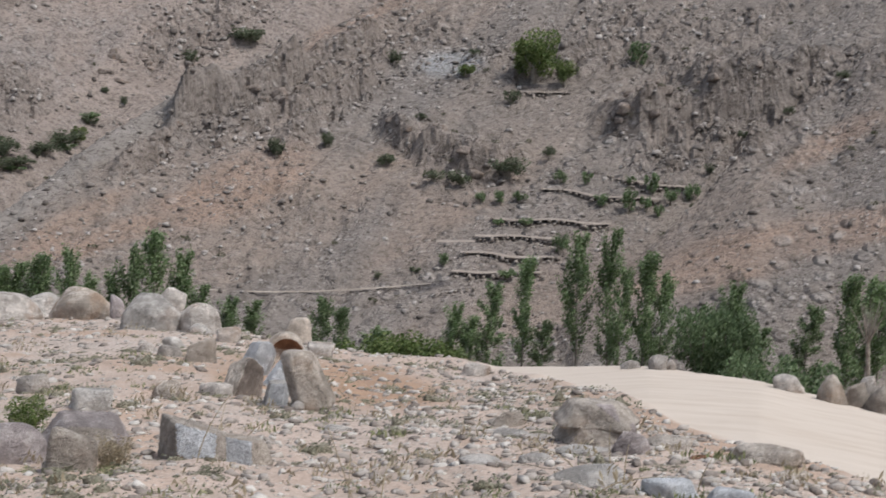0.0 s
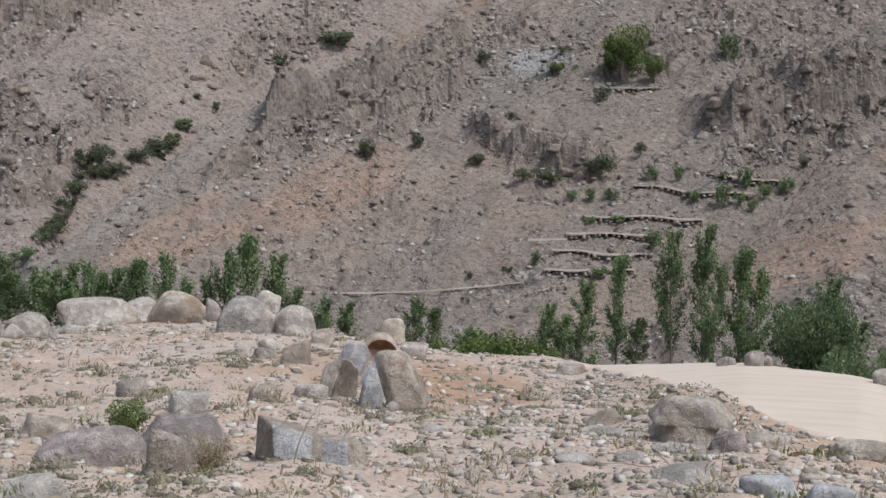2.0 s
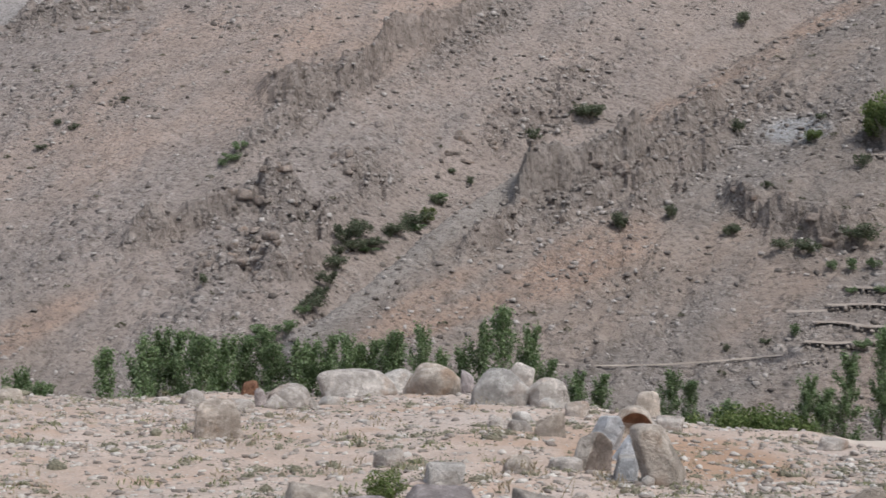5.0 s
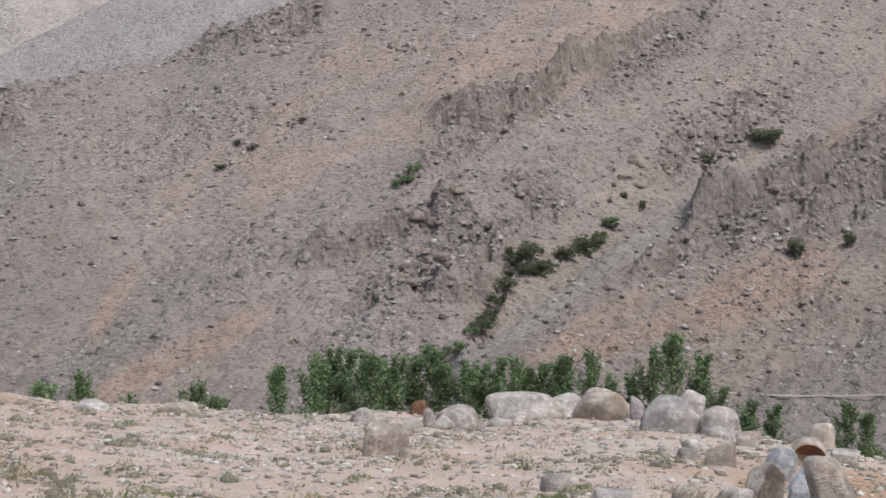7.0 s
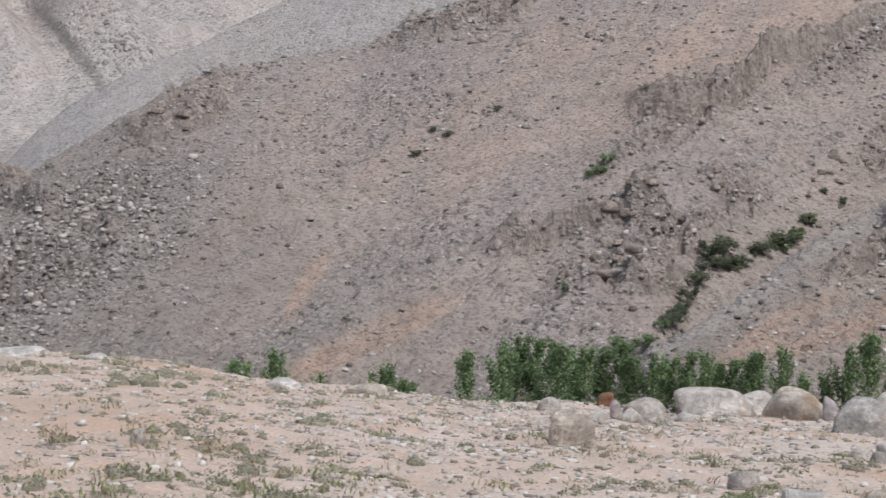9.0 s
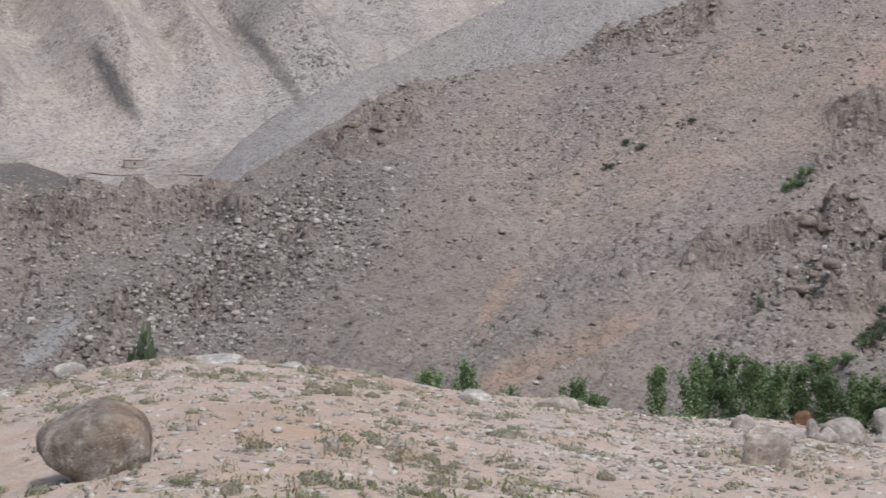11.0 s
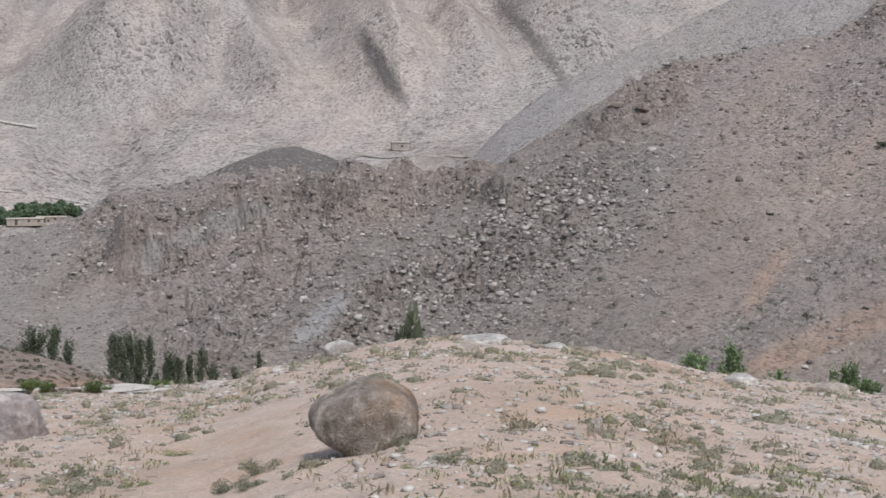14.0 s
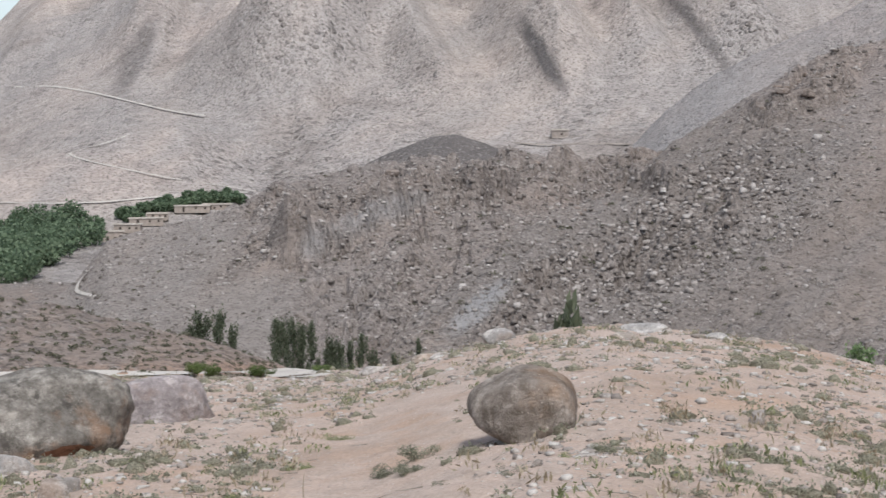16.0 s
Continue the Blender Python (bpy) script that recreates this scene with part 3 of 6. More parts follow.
BARK = bark_material()
DUST = plain_material("pale_track_dust", (0.40, 0.36, 0.32), (0.52, 0.48, 0.43), 0.4)
PATH_EARTH = plain_material("trodden_path_earth", (0.25, 0.21, 0.175), (0.36, 0.31, 0.265), 0.6)
TREAD = plain_material("terrace_earth", (0.24, 0.20, 0.17), (0.33, 0.28, 0.24), 0.9)
WALL_STONE = plain_material("dry_stone_wall", (0.19, 0.162, 0.14), (0.36, 0.31, 0.27), 1.6)
HUT = plain_material("grey_mud_wall", (0.26, 0.22, 0.19), (0.36, 0.315, 0.28), 0.8)
MUD = plain_material("mud_brick_wall", (0.27, 0.225, 0.19), (0.38, 0.325, 0.28), 0.8)
ROOF = plain_material("mud_roof", (0.40, 0.35, 0.30), (0.55, 0.50, 0.44), 0.6)
VOID = plain_material("dark_timber", (0.05, 0.04, 0.035), (0.09, 0.075, 0.06), 2.0)


# ---- the ground: one sheet from the standpoint to the horizon ----
def build_ground():
    fine = np.arange(-70, 20.001, 0.145)
    cols = np.concatenate([fine, np.arange(24.5, 287, 3.0)])
    rows = np.concatenate([np.geomspace(0.6, 6, 24)[:-1], np.geomspace(6, 50, 280)[:-1], np.geomspace(50, 122, 70)[:-1], np.geomspace(122, 420, 330)[:-1],
                           np.geomspace(420, 1600, 150)[:-1], np.geomspace(1600, 4600, 14)])
    A, R = np.meshgrid(np.where(cols > 180, cols - 360, cols), rows)
    z, road, top, zone = land(A, R)
    x, y = R * np.sin(np.radians(A)), R * np.cos(np.radians(A))
    nr, nc = A.shape
    verts = np.concatenate([np.stack([x, y, z], -1).reshape(-1, 3), [[0, 0, 0]]])
    i = np.arange(nr * nc).reshape(nr, nc)
    j = np.roll(i, -1, 1)
    quads = np.stack([i[:-1], i[1:], j[1:], j[:-1]], -1).reshape(-1, 4)[:, ::-1]
    me = bpy.data.meshes.new("ground")
    me.vertices.add(len(verts))
    me.vertices.foreach_set("co", verts.ravel())
    tri = np.stack([np.full(nc, nr * nc), i[0], j[0]], -1)[:, ::-1]
    loops = np.concatenate([quads.ravel(), tri.ravel()])
    me.loops.add(len(loops))
    me.loops.foreach_set("vertex_index", loops)
    starts = np.concatenate([np.arange(len(quads)) * 4, len(quads) * 4 + np.arange(nc) * 3])
    me.polygons.add(len(starts))
    me.polygons.foreach_set("loop_start", starts)
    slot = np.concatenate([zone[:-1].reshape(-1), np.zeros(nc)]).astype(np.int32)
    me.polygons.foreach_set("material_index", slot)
    me.update(calc_edges=True)
    me.validate()
    e0 = np.degrees(np.arctan2(z - EYE.z, R))
    eb = np.degrees(np.arctan2(land(A, R, False)[0] - EYE.z, R))
    lift, face = scarps(A, eb)
    rocky = np.maximum(0.8 * rockiness(A, eb, x, y), face) * (R > 100)
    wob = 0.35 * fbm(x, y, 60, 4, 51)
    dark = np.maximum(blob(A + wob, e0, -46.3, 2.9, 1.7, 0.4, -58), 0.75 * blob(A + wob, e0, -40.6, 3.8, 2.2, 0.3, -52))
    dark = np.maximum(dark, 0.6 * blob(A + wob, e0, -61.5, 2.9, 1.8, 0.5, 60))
    dark = np.maximum(dark, 0.8 * (top == 8))
    s1, s2 = A * 3.5, e0 * 3.5
    streak = smooth(-0.35, 0.4, fbm((s1 * 0.77 + s2 * 0.64) / 4.5, -s1 * 0.64 + s2 * 0.77 + 1.5 * fbm(x, y, 25, 3, 52), 6.5, 4, 53))
    rubble = np.maximum(blob(A + wob, e0, -41.0, -4.0, 7.5, 2.6, 32), blob(A + wob, e0, -50.0, -5.0, 6.0, 2.2, 20))
    streak = np.maximum(streak, rubble)
    # fine grey scree along the crest of the spur, and the trodden slope under the village
    crest = np.interp(A, (-19, -16.2, -13.1, -10.5, -6.3), (-7.2, -5.6, -3.3, -1.9, 0.3))
    ash = (top == 4) * smooth(1.15, 0.5, crest - e0 + 0.5 * wob) * smooth(-6.5, -9.5, A) * (R > 100)
    ash = np.maximum(ash, 0.7 * (top == 6) * smooth(-55.5, -59.0, A + 0.6 * (eb + 4)))
    # iron-red earth: slides, track cuttings
    rust = np.zeros(x.shape)
    for spot in ((-2.3, 2.1, 2.9, 0.25, 28), (-4.9, 0.8, 0.8, 0.25, 40), (1.2, 4.0, 2.6, 0.3, 25), (-8.4, -5.0, 3.0, 0.45, 12), (-12.8, -6.7, 3.0, 0.5, 20), (13.0, -6.2, 5.5, 0.8, 14), (9.5, -7.8, 3.5, 0.5, 12), (-7.5, -4.6, 3.2, 1.1, 28), (-14.0, -6.2, 3.0, 0.5, 30), (-29.5, -7.0, 4.0, 0.6, 25), (-32.0, -5.0, 1.6, 0.4, 60), (14.0, -2.6, 2.4, 0.5, 30)):
        rust = np.maximum(rust, blob(A + wob, e0 + 0.3 * wob, *spot))
    rust = np.where(R > 100, rust * 0.8, 0.16 * smooth(-25, -38, A) + 0.9 * blob(A + wob, e0, -2.9, -12.2, 3.2, 0.8, -8) + 0.8 * blob(A, e0, -7.2, -12.0, 1.6, 0.5, 0) + 0.5 * blob(A + wob, e0, -9.5, -11.3, 4.0, 0.4, 0) + 0.5 * blob(A + wob, e0, 8.5, -13.3, 4.5, 0.6, -14) + 0.5 * blob(A, e0, -35.5, -8.4, 3.5, 0.16, -14) + 0.9 * blob(A + wob, e0, -61.5, -8.75, 7, 0.28, 0))
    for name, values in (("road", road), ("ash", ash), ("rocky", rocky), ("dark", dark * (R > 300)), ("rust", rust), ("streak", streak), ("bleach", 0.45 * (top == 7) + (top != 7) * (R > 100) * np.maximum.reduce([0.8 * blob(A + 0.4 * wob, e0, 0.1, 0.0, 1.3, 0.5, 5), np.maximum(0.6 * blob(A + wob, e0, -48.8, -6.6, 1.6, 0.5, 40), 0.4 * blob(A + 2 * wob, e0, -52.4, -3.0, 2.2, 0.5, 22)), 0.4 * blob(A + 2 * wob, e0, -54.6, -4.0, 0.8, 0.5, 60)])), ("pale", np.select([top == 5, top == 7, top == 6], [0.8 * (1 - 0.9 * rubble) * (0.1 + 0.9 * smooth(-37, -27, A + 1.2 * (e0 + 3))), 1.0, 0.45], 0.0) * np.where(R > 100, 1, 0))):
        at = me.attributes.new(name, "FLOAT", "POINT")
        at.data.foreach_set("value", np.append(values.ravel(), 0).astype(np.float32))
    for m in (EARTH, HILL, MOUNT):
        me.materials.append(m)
    crisp = np.concatenate([((zone >= 1) & ((rocky > 0.3) | (top == 6)))[:-1].reshape(-1), np.zeros(nc, bool)])
    me.polygons.foreach_set("use_smooth", ~crisp)
    ob = new("ground", me)
    return tagged(ob, "stony pink-brown ground rising into bare rocky hillsides", "ground", kind="structure")


build_ground()


# ---- making things ----
def mesh_from(name, verts, faces, mats, slots=None, smooth_faces=True):
    me = bpy.data.meshes.new(name)
    me.from_pydata(np.asarray(verts).tolist(), [], [tuple(f) for f in np.asarray(faces).tolist()] if not isinstance(faces, list) else faces)
    for m in mats:
        me.materials.append(m)
    if slots is not None:
        me.polygons.foreach_set("material_index", np.asarray(slots, np.int32))
    me.polygons.foreach_set("use_smooth", np.full(len(me.polygons), smooth_faces))
    me.update()
    return me


def part(name, me, parent, label="", at=None):
    ob = new(name, me)
    ob.parent = parent
    if at is not None:
        ob.matrix_basis = at
    return tagged(ob, label)


def ico(level):
    bm = bmesh.new()
    bmesh.ops.create_icosphere(bm, subdivisions=level, radius=1.0)
    v = np.array([q.co[:] for q in bm.verts])
    f = np.array([[q.index for q in t.verts] for t in bm.faces])
    bm.free()
    return v, f


ICO = {n: ico(n) for n in (1, 2, 3, 4, 5)}


def lump(p, size, octaves, s):
    """Noise over points in space, from three slices."""
    return (fbm(p[:, 0] + 7.3, p[:, 1] + 1.7 * p[:, 2], size, octaves, s) + fbm(p[:, 1] - 3.1, p[:, 2] + 1.3 * p[:, 0], size, octaves, s + 5) + fbm(p[:, 2] + 9.9, p[:, 0] - 1.1 * p[:, 1], size, octaves, s + 9)) / 1.7


def hewn(planes, crisp, seed, rough, level):
    """A block bounded by planes (normal, distance), its edges worn round by a low crisp; also the plane of every face."""
    v, f = ICO[level]
    n = np.array([Vector(q[0]).normalized()[:] for q in planes])
    q = np.maximum((v @ n.T) / np.array([q[1] for q in planes]), 1e-6)
    t = 1.0 / (q ** crisp).sum(1) ** (1.0 / crisp)
    p = v * t[:, None]
    p = p + v * (rough * (0.07 * lump(p + seed * 1.37, 1.1, 3, seed) + 0.03 * lump(p + seed, 0.35, 4, seed + 3)))[:, None]
    return p, f, q[f].sum(1).argmax(1)


def rock_shape(w, d, h, seed, square, cuts, rough):
    rng = np.random.RandomState(seed)
    planes = [(np.eye(3)[i] * side + rng.uniform(-1, 1, 3) * (0.34 - 0.2 * square), rng.uniform(0.85, 1.1)) for i in range(3) for side in (-1, 1)]
    if square < 0.36:
        # boulders worn round: facets all about, none of them upright
        planes = [((math.cos(2.4 * i) * math.sqrt(1 - u * u) + 0.2 * rng.normal(), math.sin(2.4 * i) * math.sqrt(1 - u * u) + 0.2 * rng.normal(), u + 0.2 * rng.normal()), rng.uniform(0.9, 1.12)) for i, u in enumerate(np.linspace(-0.95, 0.95, 13))]
    for i in range(cuts + 5 if square >= 0.36 else max(cuts, 0)):
        planes.append((rng.normal(size=3) + 1e-3, rng.uniform(0.88, 1.12) * (1 + 0.22 * square)))
    p, f, _ = hewn(planes, 6 + 8 * square + 0.5 * max(cuts, 0), seed, rough, 5 if w > 0.9 else 4 if w > 0.31 else 3)
    # broad foot: the underside is tucked in less than the top
    p[:, :2] *= (1 + 0.12 * smooth(0.3, -0.6, p[:, 2]))[:, None]
    p = (p - (p.max(0) + p.min(0)) / 2) / ((p.max(0) - p.min(0)) / 2)
    return p * np.array([w, d, h]) * 0.5, f


def rock(label, a, r, w, h, mat, seed, square=0.25, cuts=4, depth=0.8, lean=0.0, sink=0.38, rough=1.0, up=0.0, face=None, name="rock", turn=0.0):
    """A rock at a bearing and distance; w across the line of sight and h out of the ground, in metres.
    face: (material, direction) for one clean split face."""
    full = h / (1 - sink)
    p, f = rock_shape(w, w * depth, full, seed, square, cuts, rough)
    slots, mats = None, [mat]
    if face is not None:
        n = Vector(face[1]).normalized()
        n = np.array(n)
        off = face[2]
        reach = np.abs(n) @ np.array([w, w * depth, full]) * 0.5 * off
        over = np.maximum(p @ n - reach, 0)
        p = p - over[:, None] * n
        hit = over > 0
        slots = hit[f].all(1).astype(int)
        mats = [mat, face[0]]
    ob = new(name, mesh_from(name, p, f, mats, slots))
    x, y = polar(a, r)
    z = ground_at(a, r) + full * (0.5 - sink) + up
    ob.matrix_basis = pose(x, y, z, 0, 0, -a + turn) @ pose(0, 0, 0, 0, lean, 0)
    return tagged(ob, label, "rock", "rocks on the knoll")


def split_rock(label, a, r, w, d, h, mats, planes, seed, crisp=26, rough=0.3, lean=0.0, turn=0.0, sink=0.1, up=0.0):
    """A quarried block: planes are (normal across, away, up; distance; which of the materials)."""
    p, f, which = hewn([q[:2] for q in planes], crisp, seed, rough, 5)
    p = (p - (p.max(0) + p.min(0)) / 2) / ((p.max(0) - p.min(0)) / 2) * np.array([w, d, h / (1 - sink)]) * 0.5
    ob = new("rock", mesh_from("rock", p, f, mats, np.array([q[2] for q in planes])[which]))
    x, y = polar(a, r)
    ob.matrix_basis = pose(x, y, ground_at(a, r) + h / (1 - sink) * (0.5 - sink) + up, 0, 0, -a + turn) @ pose(0, 0, 0, 0, lean, 0)
    return tagged(ob, label, "rock", "rocks on the knoll")


def scatter_rocks(name, label, mat, places, sizes, seed, flat=0.65, sink=0.25):
    """Loose stones, too many to count, in one mesh."""
    rng = np.random.RandomState(seed)
    # broken chips: jittered eight-cornered slabs
    v = np.array(list(itertools.product((-1, 1), repeat=3)), float) * 0.72
    f = np.array([(0, 1, 3, 2), (4, 6, 7, 5), (0, 4, 5, 1), (2, 3, 7, 6), (0, 2, 6, 4), (1, 5, 7, 3)])
    n = len(places)
    kinds = []
    for i in range(24):
        p = v * (1 + 0.42 * rng.uniform(-1, 1, (8, 3))) * rng.uniform(0.6, 1.25, 3)
        p[:, :2] *= np.where(p[:, 2:] > 0, rng.uniform(0.45, 0.95), 1.1)
        kinds.append(p)
    kinds = np.array(kinds)[rng.randint(0, 24, n)]
    ang = rng.uniform(0, 2 * np.pi, n)
    c, s = np.cos(ang)[:, None], np.sin(ang)[:, None]
    p = np.stack([kinds[:, :, 0] * c - kinds[:, :, 1] * s, kinds[:, :, 0] * s + kinds[:, :, 1] * c, kinds[:, :, 2] * flat * rng.uniform(0.7, 1.4, (n, 1))], -1)
    p = p * (np.asarray(sizes) * 0.5)[:, None, None]
    p[:, :, 2] += (np.asarray(sizes) * 0.5 * flat * (1 - 2 * sink))[:, None]
    p = p + np.asarray(places)[:, None, :]
    faces = (f[None] + (np.arange(n) * len(v))[:, None, None]).reshape(-1, 4)
    ob = new(name, quick_mesh(name, p.reshape(-1, 3), faces, mat))
    return tagged(ob, label, "stones", kind="stuff")


def quick_mesh(name, verts, faces, mat, smooth_faces=False):
    """A mesh from arrays of equal-sided faces."""
    me = bpy.data.meshes.new(name)
    k = faces.shape[1]
    me.vertices.add(len(verts))
    me.vertices.foreach_set("co", np.asarray(verts, np.float32).ravel())
    me.loops.add(faces.size)
    me.loops.foreach_set("vertex_index", faces.ravel().astype(np.int32))
    me.polygons.add(len(faces))
    me.polygons.foreach_set("loop_start", np.arange(len(faces), dtype=np.int32) * k)
    me.update(calc_edges=True)
    me.materials.append(mat)
    if smooth_faces:
        me.polygons.foreach_set("use_smooth", np.ones(len(faces), bool))
    return me


def leaf_cards(centres, size, rng, stretch=1.6, upward=0.0):
    """Leaf sprays: bent quads of two triangles each round the given centres."""
    n = len(centres)
    u = rng.normal(size=(n, 3))
    u[:, 2] += upward
    u /= np.linalg.norm(u, axis=1)[:, None]
    t = rng.normal(size=(n, 3))
    v = np.cross(u, t)
    v /= np.linalg.norm(v, axis=1)[:, None] + 1e-9
    w = np.cross(u, v)
    s = (size * rng.uniform(0.55, 1.35, n))[:, None]
    a = centres - u * s * stretch * 0.5
    c = centres + u * s * stretch * 0.5
    b = centres + v * s * 0.5 + w * s * 0.15
    d = centres - v * s * 0.5 + w * s * 0.15
    return np.stack([a, b, c, d], 1).reshape(-1, 3), np.arange(4 * n).reshape(n, 4)


def tube(points, radii, sides=6):
    """Verts and quads of a tapered tube along points."""
    pts = [Vector(p) for p in points]
    verts, faces = [], []
    for i, p in enumerate(pts):
        way = (pts[min(i + 1, len(pts) - 1)] - pts[max(i - 1, 0)]).normalized()
        side = way.orthogonal().normalized()
        other = way.cross(side)
        for k in range(sides):
            ang = 2 * math.pi * k / sides
            verts.append(p + (side * math.cos(ang) + other * math.sin(ang)) * radii[i])
    for i in range(len(pts) - 1):
        for k in range(sides):
            q = (k + 1) % sides
            faces.append((i * sides + k, i * sides + q, (i + 1) * sides + q, (i + 1) * sides + k))
    return [tuple(v) for v in verts], faces


def tubes(name, lines, mat):
    verts, faces = [], []
    for pts, radii in lines:
        v, f = tube(pts, radii)
        faces += [tuple(i + len(verts) for i in q) for q in f]
        verts += v
    return mesh_from(name, verts, faces, [mat])


def poplar_meshes(seed, leaves, width=0.13, count=4800, bare=0.08, lean=0.05):
    """Trunk, limbs and crown of a poplar one metre tall; scaled up where it stands."""
    rng = np.random.RandomState(seed)
    bend = lambda h: np.array([lean * h * h + 0.012 * math.sin(6 * h + seed), 0.015 * math.cos(5 * h + seed), h])
    lines = [([bend(h) for h in np.linspace(0, 0.96, 9)], np.linspace(0.013, 0.002, 9))]
    tips = []
    for i in range(34):
        h0 = rng.uniform(bare, 0.9)
        ang = rng.uniform(0, 2 * math.pi)
        reach = width * (0.35 + 0.65 * math.sin(math.pi * min(1, (h0 + 0.12) / 1.05)) ** 0.8) * rng.uniform(0.6, 1.15)
        up = rng.uniform(0.09, 0.2)
        q = bend(h0)
        end = q + np.array([math.cos(ang) * reach, math.sin(ang) * reach, min(up, 1.0 - h0)])
        mid = (q + end) / 2 + np.array([math.cos(ang), math.sin(ang), -0.25]) * reach * 0.2
        lines.append(([q, mid, end], [0.004, 0.003, 0.001]))
        tips.append((q, mid, end))
    trunk = tubes("trunk", lines[:1], BARK)
    limbs = tubes("crown_wood", lines[1:], BARK)
    # leaves gather round the limbs, with gaps between
    pick = rng.randint(0, len(tips), count)
    u = rng.uniform(0.15, 1.12, count)[:, None]
    q, m, e = (np.array([tips[i][k] for i in pick]) for k in range(3))
    c = q * (1 - u) ** 2 + 2 * m * u * (1 - u) + e * u ** 2 + rng.normal(size=(count, 3)) * np.array([0.018, 0.018, 0.022])
    top = np.array([bend(h) for h in rng.uniform(0.72, 1.0, count // 8)]) + rng.normal(size=(count // 8, 3)) * np.array([0.013, 0.013, 0.02])
    c = np.concatenate([c, top])
    v, f = leaf_cards(c, 0.0142, rng, 1.6, 0.5)
    return trunk, limbs, quick_mesh("crown", v, f, leaves)


def bushy_meshes(seed, leaves, count=900, leaf=0.07, wide=0.6, stems=9, low=0.12):
    """Stems and leaves of a rounded bush or small tree one metre tall."""
    rng = np.random.RandomState(seed)
    lines, ends = [], []
    for i in range(stems):
        ang, reach = rng.uniform(0, 2 * math.pi), wide * rng.uniform(0.25, 0.9)
        end = np.array([math.cos(ang) * reach, math.sin(ang) * reach, rng.uniform(0.45, 0.92)])
        mid = np.array([end[0] * 0.35, end[1] * 0.35, end[2] * 0.5])
        lines.append(([(0, 0, -0.05), mid, end], [0.022, 0.014, 0.004]))
        ends.append(end)
    ends = np.array(ends)
    blobs = np.concatenate([ends, ends * rng.uniform(0.5, 0.95, (len(ends), 1))])
    sizes = rng.uniform(0.12, 0.26, len(blobs)) * (wide / 0.6) ** 0.5
    pick = rng.randint(0, len(blobs), count)
    d = rng.normal(size=(count, 3))
    d /= np.linalg.norm(d, axis=1)[:, None]
    c = blobs[pick] + d * (sizes[pick] * rng.uniform(0.4, 1.0, count) ** 0.5)[:, None]
    c[:, 2] = np.clip(c[:, 2], low * rng.uniform(0.3, 1, count), 1.05)
    v, f = leaf_cards(c, leaf, rng, 1.4, 0.3)
    return tubes("wood", lines, BARK), quick_mesh("crown", v, f, leaves)


def stand(kind, label, category, group, meshes, a, r, height, wide=1.0, turn=0.0, base=None):
    """A tree or bush made of ready meshes, scaled to its height where it stands."""
    x, y = polar(a, r)
    z = (ground_at(a, r) if base is None else base) - 0.1
    root = new(kind)
    root.empty_display_size = 0.3
    root.matrix_basis = pose(x, y, z, 0, 0, turn) @ Matrix.Diagonal((height * wide, height * wide, height, 1))
    for me in meshes:
        part(me.name.split(".")[0], me, root)
    return tagged(root, label, category, group)


BEDROCK = []


def outcrop(label, left, right, seed):
    """Bedrock breaking out of the hillside; left and right: bearing, distance at the foot and at the head."""
    if not BEDROCK:
        for i in range(10):
            p, f = rock_shape(0.3, 0.3, 0.3, 900 + i, 0.5, 5, 1.5)
            BEDROCK.append(mesh_from("bedrock_block", p * 3.3, f, [CLIFF]))
    rng = np.random.RandomState(seed)
    (a0, f0, h0), (a1, f1, h1) = left, right
    am, rm = (a0 + a1) / 2, (f0 + f1) / 2
    root = new("rock_outcrop")
    bx, by = polar(am, rm)
    base = pose(bx, by, ground_at(am, rm), 0, 0, -am)
    root.matrix_basis = base
    back = base.inverted()
    wide = math.radians(abs(a1 - a0)) * rm
    rise = math.degrees(math.atan2(ground_at(a1, f1) - ground_at(a0, f0), wide))
    tall = max(1.0, (ground_at(a0, h0) - ground_at(a0, f0) + ground_at(a1, h1) - ground_at(a1, f1)) / 2)
    count = int(min(44, max(12, 2.8 * wide * tall / 9)))
    for i in range(count):
        u, v = rng.uniform(0, 1), rng.uniform(0, 1) ** 1.2
        a = a0 + (a1 - a0) * u
        r = (f0 + (f1 - f0) * u) * (1 - v) + (h0 + (h1 - h0) * u) * v
        big = min(2.5, 0.42 * tall + 0.07 * wide) * rng.uniform(0.4, 1.2) * (1 - 0.45 * abs(2 * u - 1) ** 2)
        big = max(0.62 * big, 0.6)
        x, y = polar(a, r)
        high = big * rng.uniform(0.55, 0.95)
        at = pose(x, y, ground_at(a, r) - 0.08 * high, 0, 0, -a + rng.uniform(-25, 25)) @ pose(0, 0, 0, rng.uniform(-14, 14), -0.8 * rise + rng.uniform(-12, 12), 0)
        part("bedrock_block", BEDROCK[rng.randint(10)], root, "", back @ at @ Matrix.Diagonal((big * rng.uniform(0.9, 1.5), big, high, 1.0)))
    return tagged(root, label, "outcrop", "outcrops on the hillside")


# ---- loose stones of the hillsides and the knoll ----
def sow(rng, n, a0, a1, r0, r1, power=1.0):
    """Random bearings and distances; power above 1 crowds them near."""
    return rng.uniform(a0, a1, n), r0 + (r1 - r0) * rng.uniform(0, 1, n) ** power


